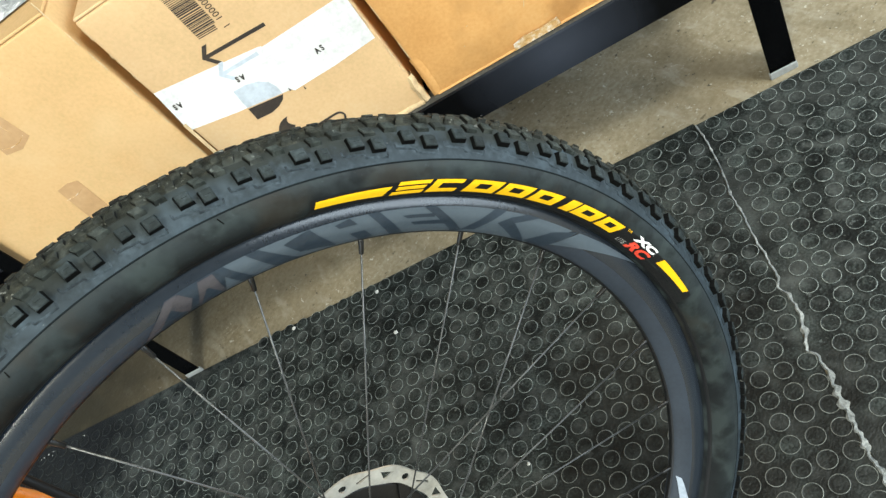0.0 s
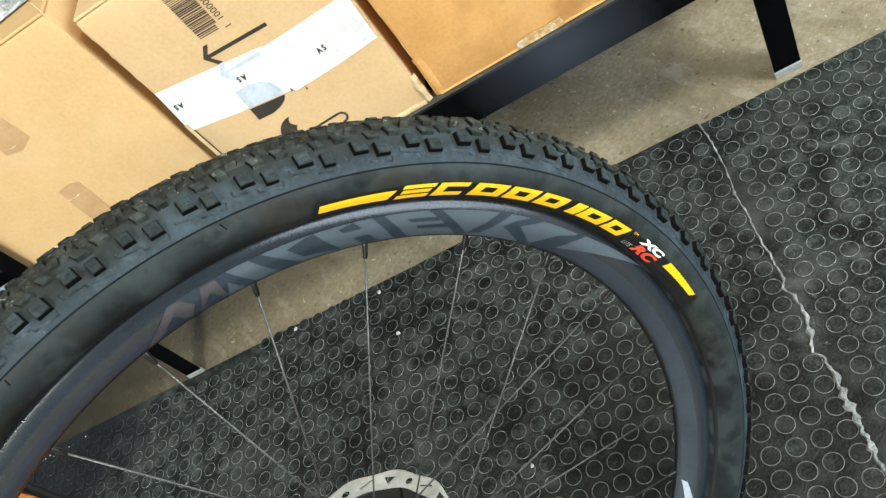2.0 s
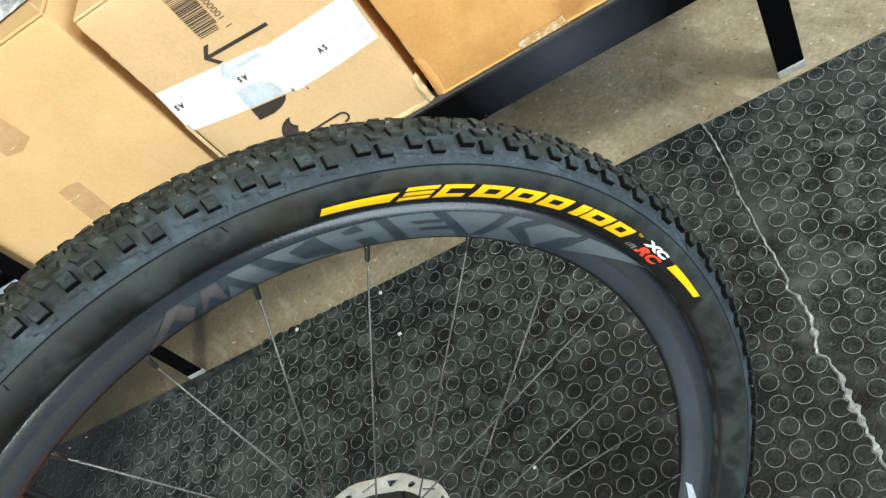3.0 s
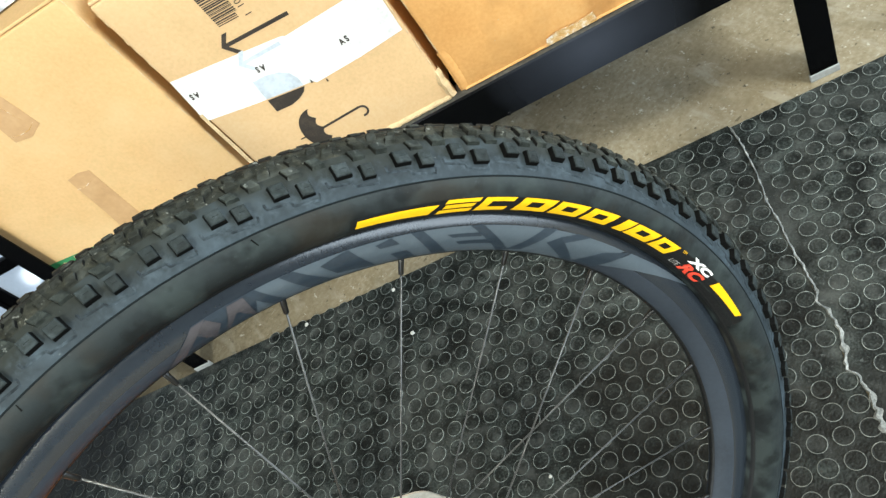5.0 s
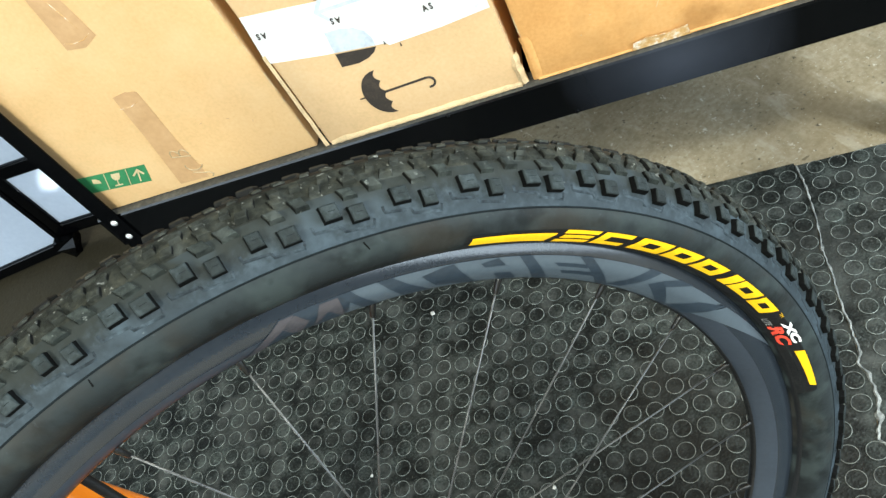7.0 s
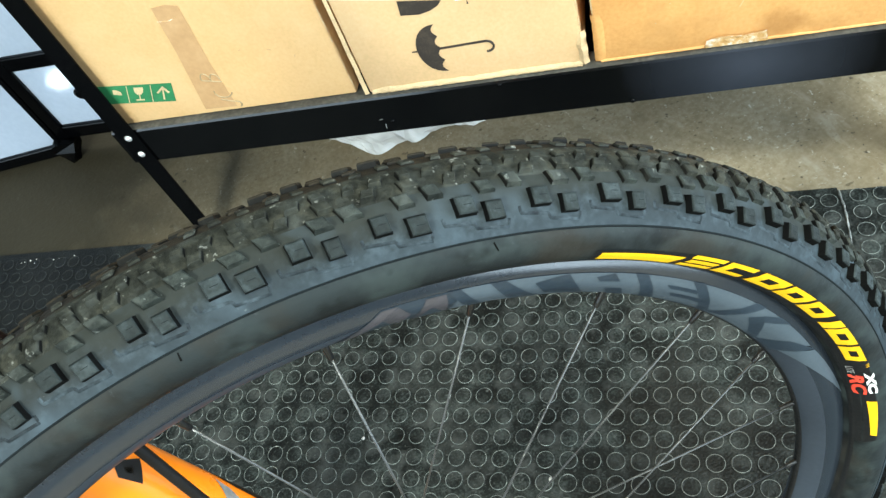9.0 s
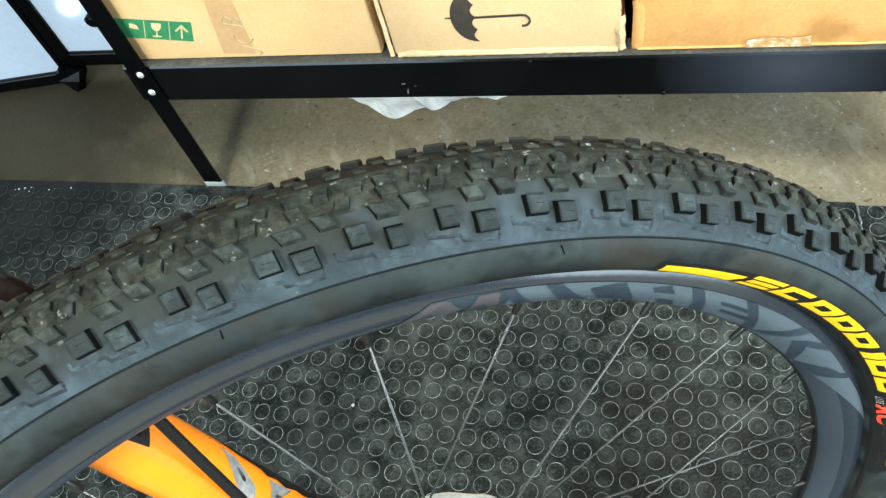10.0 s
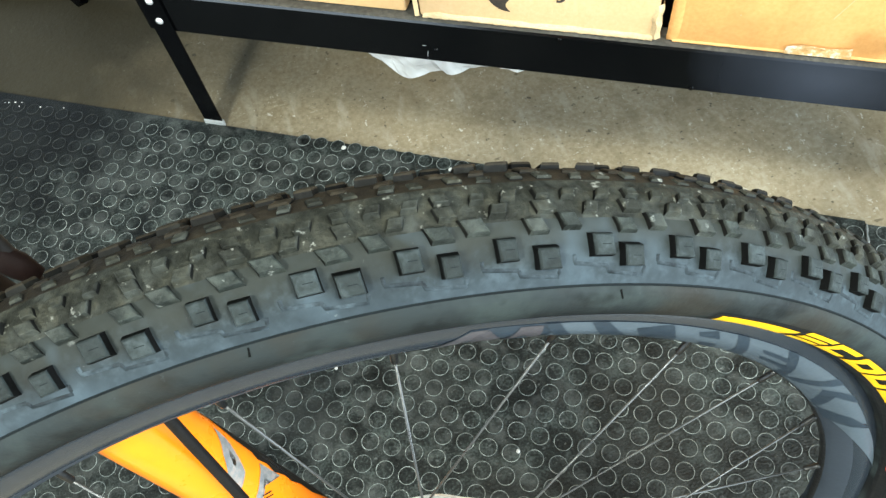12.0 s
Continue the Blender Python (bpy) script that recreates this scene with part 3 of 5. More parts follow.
for ul, POST_W in ((-0.0050, 0.031), (1.094, 0.038)):
    for vf, back in ((-0.003, False), (0.45, True)):
        part("post", post(ul, vf, back, POST_W), BLACK_STEEL, rack)
        s = -1 if back else 1
        foot = bmesh.new()
        y0, y1 = sorted((vf - s * 0.0015, vf + s * 0.0045))
        add_box(foot, ul - 0.0015, ul + POST_W + 0.0015, y0, y1, -0.004, 0.009, 0.0015)
        part("foot_cap", foot, FOOT_TAPE, rack, "scuffed pale plastic foot cap")


def level(z_top, z_low):
    bm = bmesh.new()
    # front beam: a folded channel with a rounded top lip
    prof = [(0.000, z_low), (0.000, z_top - 0.004), (0.0015, z_top - 0.001), (0.005, z_top), (0.030, z_top), (0.030, z_top - 0.002), (0.003, z_top - 0.004), (0.002, z_low)]
    a = [bm.verts.new((-0.0135, v, z)) for v, z in prof]
    b = [bm.verts.new((1.130, v, z)) for v, z in prof]
    for i in range(len(prof)):
        f = bm.faces.new((a[i], a[(i + 1) % len(prof)], b[(i + 1) % len(prof)], b[i]))
        f.material_index = 1 if i in (2, 3) else 0
    bm.faces.new(list(reversed(a)))
    bm.faces.new(b)
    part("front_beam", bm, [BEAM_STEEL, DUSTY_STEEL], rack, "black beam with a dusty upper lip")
    part("back_beam", box(-0.0135, 1.130, 0.442, 0.446, z_low, z_top), BLACK_STEEL, rack)
    part("shelf_board", box(-0.013, 1.1295, 0.031, 0.441, z_top - 0.014, z_top - 0.0015, 0.001, 1), BLACK_STEEL, rack)


level(SHELF_Z, BEAM_Z)
level(1.10, 1.033)


def bolt_bm():
    bm = bmesh.new()
    lathe(bm, [(0.0, -0.0032), (0.0032, -0.0028), (0.0052, -0.0012), (0.0055, 0.0)], 12, closed=False)
    return bm


for bu, bz in ((0.0100, 0.2500), (0.0100, 0.2160), (1.112, 0.2500), (1.112, 0.2160)):
    part("bolt", bolt_bm(), ZINC, rack, "shiny zinc bolt", True, pose(bu, -0.003, bz))
for bu, bz in ((0.7135, 0.199), (0.40, 0.216), (0.555, 0.255)):
    part("rivet", bolt_bm(), BLACK_STEEL, rack, "", True, pose(bu, 0.0, bz, 0, 0, 0) @ Matrix.Scale(0.6, 4))
bm = bmesh.new()
for su, sz, sl, sa in ((0.389, 0.2085, 0.009, 80), (0.386, 0.222, 0.005, 5)):
    ca, sn = math.cos(radians(sa)), math.sin(radians(sa))
    slab(bm, [(-sl / 2, -0.0004), (sl / 2, -0.0002), (sl / 2, 0.0005), (-sl / 2, 0.0003)], 0.0004, lambda a, b, h: (su + a * ca - b * sn, -0.0002 - h, sz + a * sn + b * ca))
part("scratch", bm, FOOT_TAPE, rack, "pale chipped scratches in the enamel")


# ---- cardboard boxes on the shelf ----
def carton(name_label, u0, u1, v0, depth, h, mat, sag=0.0, seed=1, flap=0.5, overhang=0.0):
    """A closed carton: four walls with soft creased edges, and two top flaps that meet along the middle."""
    c = thing("cardboard_box", SHELF @ pose((u0 + u1) / 2, v0 + depth / 2, SHELF_Z), name_label, "box", "cartons on the shelf")
    w, d = (u1 - u0) / 2, depth / 2
    bm = box(-w, w, -d, d, 0.0005, h, 0.004, 3)
    bmesh.ops.subdivide_edges(bm, edges=bm.edges[:], cuts=5, use_grid_fill=True)
    for v in bm.verts:
        k = noise.noise_vector(v.co * 9 + Vector((seed, 0, 0))) * 0.0012
        edge = max(0.0, 1 - v.co.z / 0.02)
        bulge = 0.002 * (1 - (v.co.x / w) ** 2) * math.sin(math.pi * min(1, max(0, v.co.z / h))) if v.co.y < -d * 0.9 else 0
        v.co += Vector((k.x, -bulge * sag if v.co.y < -d * 0.9 else k.y * 0.6, 0)) * (1 - edge)
    body = part("body", bm, mat, c, "", True)
    for s in (-1, 1):
        part("top_flap", box(-w + 0.002, w - 0.002, min(s * 0.002, s * (d - 0.001)), max(s * 0.002, s * (d - 0.001)), h + 0.0005, h + 0.0045, 0.0012, 1), mat, c)
    return c, body


def worn_edge(c, corner, z0, z1, seed):
    """A pale scuffed line down a corner of a carton, in broken stretches."""
    inv = c.matrix_world.inverted()
    bm = bmesh.new()
    rw = random.Random(seed)
    z = z0
    while z < z1:
        le = 0.008 + 0.05 * rw.random()
        pts = [inv @ (SHELF @ Vector((corner[0] + 0.0008 * noise.noise(Vector((q * 70, seed, 0))), corner[1], q))) for q in (z, z + le * 0.3, z + le * 0.7, min(z1, z + le))]
        tube(bm, pts, [0.0003, 0.0011, 0.0009, 0.0003], 5)
        z += le + 0.004 + 0.02 * rw.random()
    part("worn_edge", bm, CARD_EDGE, c, "pale scuffed corner")


def on_front(c, v_front, u0, u1, tall, sag):
    """Places on the carton's softly bulging front, from shelf coordinates u and z."""
    inv = c.matrix_world.inverted()
    mid, w = (u0 + u1) / 2, (u1 - u0) / 2

    def place(u, z, h):
        out = 0.002 * sag * max(0, 1 - ((u - mid) / w) ** 2) * math.sin(math.pi * min(1, max(0, (z - SHELF_Z) / tall)))
        return inv @ (SHELF @ Vector((u, v_front - out - 0.0003 - h, z)))

    return place


FRONT_A, FRONT_B, FRONT_C = 0.012, 0.008, 0.010
box_a, _ = carton("large plain brown cardboard box with a green handling label", 0.008, 0.3655, FRONT_A, 0.40, 0.376, CARD, 0.3, 3)
box_b, _ = carton("brown cardboard box with white packing tape and printed symbols", 0.3835, 0.6640, FRONT_B, 0.38, 0.350, CARD_B, 0.6, 8)
box_c, _ = carton("amber brown cardboard box with taped lower edge", 0.6780, 1.0600, FRONT_C, 0.39, 0.340, CARD_C, 0.6, 14)
worn_edge(box_a, (0.3645, FRONT_A + 0.0012), 0.27, 0.63, 2)
worn_edge(box_b, (0.3846, FRONT_B + 0.0012), 0.43, 0.605, 3)
worn_edge(box_b, (0.6628, FRONT_B + 0.0012), 0.32, 0.60, 4)
worn_edge(box_c, (0.6792, FRONT_C + 0.0012), 0.27, 0.595, 5)
PA, PB, PC = on_front(box_a, FRONT_A, 0.008, 0.3655, 0.376, 0.3), on_front(box_b, FRONT_B, 0.3835, 0.6640, 0.350, 0.6), on_front(box_c, FRONT_C, 0.6780, 1.0600, 0.340, 0.6)


def patch(name, outline, mat, owner, place, label="", thick=0.0004, lift=0.0):
    bm = bmesh.new()
    slab(bm, outline, thick, lambda a, b, h: place(a, b, h + lift))
    return part(name, bm, mat, owner, label)


# box A: handling label, brown tape, a marker scrawl
def tilt(u, z, ang):
    ca, sn = math.cos(radians(ang)), math.sin(radians(ang))
    return lambda a, b: (u + a * ca - b * sn, z + a * sn + b * ca)


patch("handling_label", [(0.0085, 0.3060), (0.1105, 0.2945), (0.1220, 0.3265), (0.0105, 0.3385)], GREEN, box_a, PA, "green printed handling label")
L = tilt(0.0105, 0.3060, -6.4)
skew = lambda a, b: L(a * 1.07 + b * 0.33, b * 1.03)


def mark(name, label, *outlines):
    """One pale symbol on the label, of one or more flat shapes."""
    bm = bmesh.new()
    for pts in outlines:
        slab(bm, [skew(a, b) for a, b in pts], 0.0003, lambda a, b, h: PA(a, b, h + 0.0006))
    part(name, bm, PRINT_PALE, box_a, label)


for x in (0.0295, 0.0625):
    mark("label_divider", "pale line on the label", [(x, 0.001), (x + 0.0010, 0.001), (x + 0.0010, 0.0305), (x, 0.0305)])
mark("arrow_symbol", "pale upward arrow symbol", [(0.0780, 0.004), (0.0802, 0.004), (0.0802, 0.022), (0.0780, 0.022)],
     [(0.0698, 0.0165), (0.0722, 0.0150), (0.0802, 0.0240), (0.0791, 0.0275)], [(0.0791, 0.0275), (0.0780, 0.0240), (0.0858, 0.0150), (0.0882, 0.0165)])
mark("glass_symbol", "pale wine glass symbol", [(0.0395, 0.0275), (0.0525, 0.0275), (0.0520, 0.0195), (0.0490, 0.0150), (0.0430, 0.0150), (0.0400, 0.0195)],
     [(0.0452, 0.015), (0.0468, 0.015), (0.0468, 0.006), (0.0452, 0.006)], [(0.0400, 0.0042), (0.0520, 0.0042), (0.0520, 0.0062), (0.0400, 0.0062)])
mark("canopy_symbol", "pale half umbrella symbol", [(0.010, 0.0170), (0.022, 0.0150), (0.021, 0.0205), (0.016, 0.0240), (0.010, 0.0250)])
patch("brown_tape", [(0.1445, 0.272), (0.192, 0.270), (0.1935, 0.35), (0.2000, 0.4400), (0.1850, 0.4450), (0.1650, 0.4430), (0.1580, 0.37)], TAPE_BROWN, box_a, PA, "strip of brown packing tape", 0.0002)
patch("brown_tape", [(0.1660, 0.5250), (0.1900, 0.5200), (0.2135, 0.5300), (0.2080, 0.6080), (0.1740, 0.6130)], TAPE_BROWN, box_a, PA, "strip of brown packing tape", 0.0002)
bm = bmesh.new()


def arc(cu_, cz_, ra, rb_, a0, a1):
    return [(cu_ + ra * math.cos(radians(a0 + (a1 - a0) * i / 12)), cz_ + rb_ * math.sin(radians(a0 + (a1 - a0) * i / 12))) for i in range(13)]


SCRAWL = [[(0.1665, 0.3225), (0.1930, 0.3160)], arc(0.1730, 0.3215, 0.0066, 0.0120, 170, 10), arc(0.1860, 0.3185, 0.0068, 0.0125, 170, 10),
          arc(0.1850, 0.2990, 0.0125, 0.0105, -20, -200), [(0.1760, 0.2860), (0.1930, 0.2790)] + arc(0.1935, 0.2735, 0.0070, 0.0055, 90, -60)]
for line in SCRAWL:
    tube(bm, [PA(u, z, 0.0001) for u, z in line], 0.0010, 4)
for mu, mz, ma in ((0.2418, 0.3619, 10), (0.2802, 0.3558, -30), (0.3088, 0.3394, 60)):
    f = tilt(mu, mz, ma)
    patch("scuff", [f(-0.0026, -0.0004), f(0.0024, -0.0007), f(0.0020, 0.0006), f(-0.0010, 0.0004)], TAPE_BROWN, box_a, PA, "small brown scuff in the cardboard", 0.0002)
# creases in the tape, pale so that the colour holds their highlight
for line in ([(0.1690, 0.5345), (0.1800, 0.5300), (0.1950, 0.5300), (0.2085, 0.5360)], [(0.1905, 0.6000), (0.1960, 0.5700), (0.2000, 0.5450)], [(0.1610, 0.4230), (0.1760, 0.4215), (0.1900, 0.4255)]):
    crease = tube(bmesh.new(), [PA(u, z, 0.0) for u, z in line], [0.0003] + [0.0007] * (len(line) - 2) + [0.0003], 4)
    part("tape_crease", crease, TAPE_CLEAR, box_a, "pale crease in the tape")
part("marker_scrawl", bm, PENCIL, box_a, "faint looped marker scrawl")

# box B: white tape with ghost print, arrow, barcode, umbrella, glass
patch("white_tape", [(0.3855, 0.4880), (0.3790, 0.4167), (0.4500, 0.4030), (0.5265, 0.3905), (0.5300, 0.4200), (0.5385, 0.4640), (0.5330, 0.4660)], TAPE_WHITE, box_b, PB, "glossy white packing tape", 0.0003)
patch("white_tape", [(0.5250, 0.3955), (0.5310, 0.3865), (0.5980, 0.3870), (0.6600, 0.3905), (0.6625, 0.4640), (0.5330, 0.4630)], TAPE_WHITE, box_b, PB, "glossy white packing tape", 0.0003, 0.0003)
bm = bmesh.new()
slab(bm, [(0.6610, 0.3905), (0.6655, 0.3960), (0.6670, 0.4640), (0.6610, 0.4640)], 0.0004, lambda a, b, h: PB(a, b, h + 0.0003))


def arrow(bm, place, u_tail, u_head, z0, z1, w, lift):
    dx, dz = u_head - u_tail, z1 - z0
    le = math.hypot(dx, dz)
    ex, ez = dx / le, dz / le
    f = lambda a, b: (u_tail + ex * a - ez * b, z0 + ez * a + ex * b)
    for pts in ([(0, -w), (le - 0.004, -w), (le - 0.004, w), (0, w)], [(le - 0.018, 0.0150), (le - 0.011, 0.0150), (le, 0.0), (le - 0.005, -0.002)], [(le - 0.005, 0.002), (le, 0.0), (le - 0.011, -0.0150), (le - 0.018, -0.0150)]):
        slab(bm, [f(a, b) for a, b in pts], 0.0003, lambda a, b, h: place(a, b, h + lift))


bm2 = bmesh.new()
arrow(bm2, PB, 0.5616, 0.4684, 0.4862, 0.4913, 0.0026, 0.0)
part("printed_arrow", bm2, INK, box_b, "black printed arrow")
bm2 = bmesh.new()
arrow(bm2, PB, 0.5290, 0.4687, 0.4590, 0.4607, 0.0026, 0.0004)
part("ghost_arrow", bm2, TAPE_GREY, box_b, "arrow showing faintly through the tape")
bm.free()
cup = [(0.4640, 0.3985), (0.5150, 0.3905), (0.5095, 0.3840), (0.4990, 0.3785), (0.4850, 0.3755), (0.4625, 0.3778)]
patch("printed_glass", cup, INK, box_b, PB, "black printed glass symbol, half under the tape")
patch("ghost_glass", [(0.4642, 0.4010), (0.5155, 0.3930), (0.5160, 0.4060), (0.5120, 0.4170), (0.5020, 0.4260), (0.4850, 0.4315), (0.4666, 0.4320)], TAPE_GREY, box_b, PB, "glass symbol showing faintly through the tape", 0.0002, 0.0005)
bm = bmesh.new()
z = 0.5150
rb = random.Random(11)
while z < 0.598:
    t = rb.choice((0.0007, 0.0011, 0.0018))
    slab(bm, [(0.4850, z), (0.5160 if z > 0.523 else 0.5125, z - 0.0015), (0.5160 if z > 0.523 else 0.5125, z + t - 0.0015), (0.4850, z + t)], 0.0002, PB)
    z += t + rb.choice((0.0007, 0.0011, 0.0016))
tagged(part("barcode", bm, INK, box_b), "fine bars of a black printed barcode", kind="stuff")
bm = bmesh.new()
put_letters(bm, "100000", 0.0088, lambda x, y: PB(0.5195 + y, 0.5205 + x, 0.0004), bold=0.0)
put_letters(bm, "1", 0.0088, lambda x, y: PB(0.5200 + y, 0.5075 + x, 0.0004))
part("barcode_digits", bm, INK, box_b, "printed digits beside the barcode")


def turned_text(text, u, z, ang, h, lift):
    f = tilt(u, z, ang)
    bm = bmesh.new()
    for k, ch in enumerate(text):
        put_letters(bm, ch, h, lambda x, y: PB(*f(x * 0.72 + (k - 1) * h * 0.98, y - h / 2), lift), bold=0.0005)
    return bm


for tu, tz, ta in ((0.3935, 0.4560, 172), (0.4855, 0.4430, 172), (0.5960, 0.4190, 2)):
    part("tape_print", turned_text("AS", tu, tz, ta, 0.0084, 0.0008), INK, box_b, "small black letters on the tape")
bm = bmesh.new()
dome = [(0.4965, 0.3585)] + [(0.4965 - 0.0305 * math.sin(radians(a)) ** 0.9, 0.3212 + 0.0373 * math.cos(radians(a))) for a in range(12, 180, 12)] + [(0.4965, 0.2838)]
scal = []
for i in range(4):
    z_a, z_b = 0.2838 + i * 0.01868, 0.2838 + (i + 1) * 0.01868
    scal += [(0.4965 - 0.0055 * math.sin(math.pi * k / 5), z_a + (z_b - z_a) * k / 5) for k in range(1, 6 if i < 3 else 5)]
slab(bm, dome + scal, 0.0003, PB)
slab(bm, [(0.4590, 0.3203), (0.4680, 0.3198), (0.4680, 0.3226), (0.4590, 0.3220)], 0.0003, PB)
slab(bm, [(0.4940, 0.3190), (0.5520, 0.3205), (0.5520, 0.3240), (0.4940, 0.3225)], 0.0003, PB)
hook = [(0.5520 + 0.0078 * math.sin(radians(a)), 0.3142 + 0.0080 * math.cos(radians(a))) for a in range(0, 200, 15)]
tube(bm, [PB(u, z, 0.0) for u, z in hook], 0.0016, 6)
part("printed_umbrella", bm, INK, box_b, "black printed umbrella symbol")
# loose folded flap along the left edge, crushed corner at the right
bm = bmesh.new()
prev = None
for i in range(15):
    z = 0.264 + 0.165 * i / 14
    o = 0.003 * noise.noise(Vector((z * 40, 2, 0)))
    g = 1 - i / 14
    row = [bm.verts.new(PB(0.3815 - 0.0045 * g + o * 0.6, z, -0.003)), bm.verts.new(PB(0.3795 - 0.0015 * g + o * 0.5, z, 0.0022 + o * 0.5)), bm.verts.new(PB(0.3838 + o * 0.2, z, 0.0010))]
    if prev:
        for k in (0, 1):
            bm.faces.new((prev[k], prev[k + 1], row[k + 1], row[k]))
    prev = row
part("loose_edge", bm, CARD_EDGE, box_b, "pale loose cardboard edge")
bm = bmesh.new()
prev = None
for i in range(13):
    z = 0.263 + 0.05 * i / 12
    o = 0.0025 * noise.noise(Vector((z * 90, 9, 0)))
    row = [bm.verts.new(PB(0.6560 + o, z, -0.001)), bm.verts.new(PB(0.6625 + o, z, 0.0045 * math.sin(math.pi * i / 12))), bm.verts.new(PB(0.6680 + o, z, -0.004)), bm.verts.new(PB(0.6660, z, -0.02))]
    if prev:
        for k in range(3):
            bm.faces.new((prev[k], prev[k + 1], row[k + 1], row[k]))
    prev = row
part("crushed_corner", bm, CARD_EDGE, box_b, "crushed pale cardboard corner")


def bottom_fold(c, place, u0, u1, tall, out, seed, mat=CARD_EDGE):
    """The folded lower edge of a carton: a narrow soft ridge with a torn pale lip."""
    bm = bmesh.new()
    prev = None
    for i in range(61):
        u = u0 + (u1 - u0) * i / 60
        o = noise.noise(Vector((u * 45, seed, 0)))
        q = noise.noise(Vector((u * 160, seed, 3)))
        hi = SHELF_Z + tall * (1 + 0.35 * o)
        row = [bm.verts.new(place(u, hi, -0.0006)), bm.verts.new(place(u, hi - tall * 0.25, out * (0.6 + 0.3 * o))), bm.verts.new(place(u, SHELF_Z + tall * 0.35, out * (1 + 0.5 * q))),
               bm.verts.new(place(u, SHELF_Z + 0.0008, out * (0.7 + 0.5 * q))), bm.verts.new(place(u, SHELF_Z + 0.0004, -0.002))]
        if prev:
            for k in range(4):
                bm.faces.new((prev[k], prev[k + 1], row[k + 1], row[k]))
        prev = row
    part("folded_edge", bm, mat, c, "soft folded lower edge", True)


bottom_fold(box_b, PB, 0.388, 0.660, 0.0085, 0.0030, 4.0)
bottom_fold(box_c, PC, 0.682, 1.055, 0.0030, 0.0020, 9.0, CARD_C)
bm = bmesh.new()
prev = None
for i in range(13):
    z = 0.263 + 0.07 * i / 12
    o = 0.0022 * noise.noise(Vector((z * 80, 21, 0)))
    row = [bm.verts.new(PC(0.6775 + o, z, -0.016)), bm.verts.new(PC(0.6768 + o - 0.0015 * (1 - i / 12), z, -0.001)), bm.verts.new(PC(0.6815 + o, z, 0.0028 * math.sin(math.pi * i / 12))), bm.verts.new(PC(0.6900 + o, z, -0.0006))]
    if prev:
        for k in range(3):
            bm.faces.new((prev[k], prev[k + 1], row[k + 1], row[k]))
    prev = row
part("crushed_corner", bm, CARD_C, box_c, "soft crushed cardboard corner", True)
for mu, mz, mw in ((0.5269, 0.3925, 0.0030), (0.5440, 0.3830, 0.0022)):
    patch("ink_mark", [(mu - mw / 2, mz - 0.0030), (mu + mw / 2, mz - 0.0026), (mu, mz + 0.0034)], INK, box_b, PB, "small black printed mark", 0.0003, 0.0009)
patch("clear_tape", [(0.8010, 0.2640), (0.8700, 0.2640), (0.8685, 0.2790), (0.8450, 0.2760), (0.8200, 0.2785), (0.8030, 0.2745)], TAPE_CLEAR, box_c, PC, "scrap of clear tape on the lower edge", 0.0006, 0.0030)
for su, sz, sl, sa in ((0.765, 0.335, 0.0022, 0), (0.845, 0.330, 0.0300, 65), (0.748, 0.310, 0.0016, 30), (0.90, 0.318, 0.0020, 70), (0.812, 0.356, 0.0015, 10)):
    f = tilt(su, sz, sa)
    patch("scuff", [f(-sl / 2, -0.0005), f(sl / 2, -0.0003), f(sl / 2, 0.0003), f(-sl / 2, 0.0005)], CARD_EDGE, box_c, PC, "pale scuff in the cardboard", 0.0003, 0.0010)

# foil packet on the first box
bm = bmesh.new()
bmesh.ops.create_grid(bm, x_segments=24, y_segments=18, size=0.5)
for v in bm.verts:
    x, y = v.co.x, v.co.y
    edge = min(0.5 - abs(x), 0.5 - abs(y)) * 2
    v.co = Vector((x * 0.20, y * 0.16, 0.003 + 0.030 * min(1, edge * 2.2) ** 0.6 * (0.8 + 0.5 * noise.noise(Vector((x * 5, y * 5, 2))))))
foil = part("foil_packet", bm, FOIL, None, "", True)
foil.matrix_world = SHELF @ pose(0.245, 0.135, SHELF_Z + 0.376 + 0.0045, 0, 0, 8)
tagged(foil, "crumpled silver foil packet lying on a cardboard box", "packet")

# ---- clear plastic bag caught under the shelf ----
LOW = [(0.250, 0.185), (0.265, 0.142), (0.284, 0.125), (0.299, 0.100), (0.312, 0.094), (0.330, 0.094), (0.365, 0.106), (0.399, 0.119), (0.424, 0.1305), (0.455, 0.140), (0.540, 0.148), (0.608, 0.152), (0.63, 0.185)]


def low_z(u):
    for (a, za), (b, zb) in zip(LOW, LOW[1:]):
        if a <= u <= b:
            return za + (zb - za) * (u - a) / (b - a)
    return 0.18


bm = bmesh.new()
grid = []
for i in range(49):
    u = 0.250 + (0.63 - 0.250) * i / 48
    col = []
    for j in range(13):
        z = 0.2478 + (low_z(u) - 0.2478) * j / 12
        k = noise.noise(Vector((u * 28, z * 40, 1.5))) * 0.010 + noise.noise(Vector((u * 90, z * 80, 4))) * 0.003
        col.append(bm.verts.new((u + k * 0.3, 0.045 + k * (0.2 + j / 12) + 0.01 * j / 12, z)))
    grid.append(col)
for a, b in zip(grid, grid[1:]):
    for j in range(12):
        bm.faces.new((a[j], b[j], b[j + 1], a[j + 1]))
bag = part("plastic_bag", bm, FILM)
bag.matrix_world = SHELF
tagged(bag, "crumpled clear plastic bag hanging under the shelf", "bag")

# ---- black-framed display stand with glossy panels beside the rack ----
stand = thing("display_stand", SHELF @ pose(-0.35, 0.16, -0.004), "black framed display stand with glossy pale blue panels", "stand")


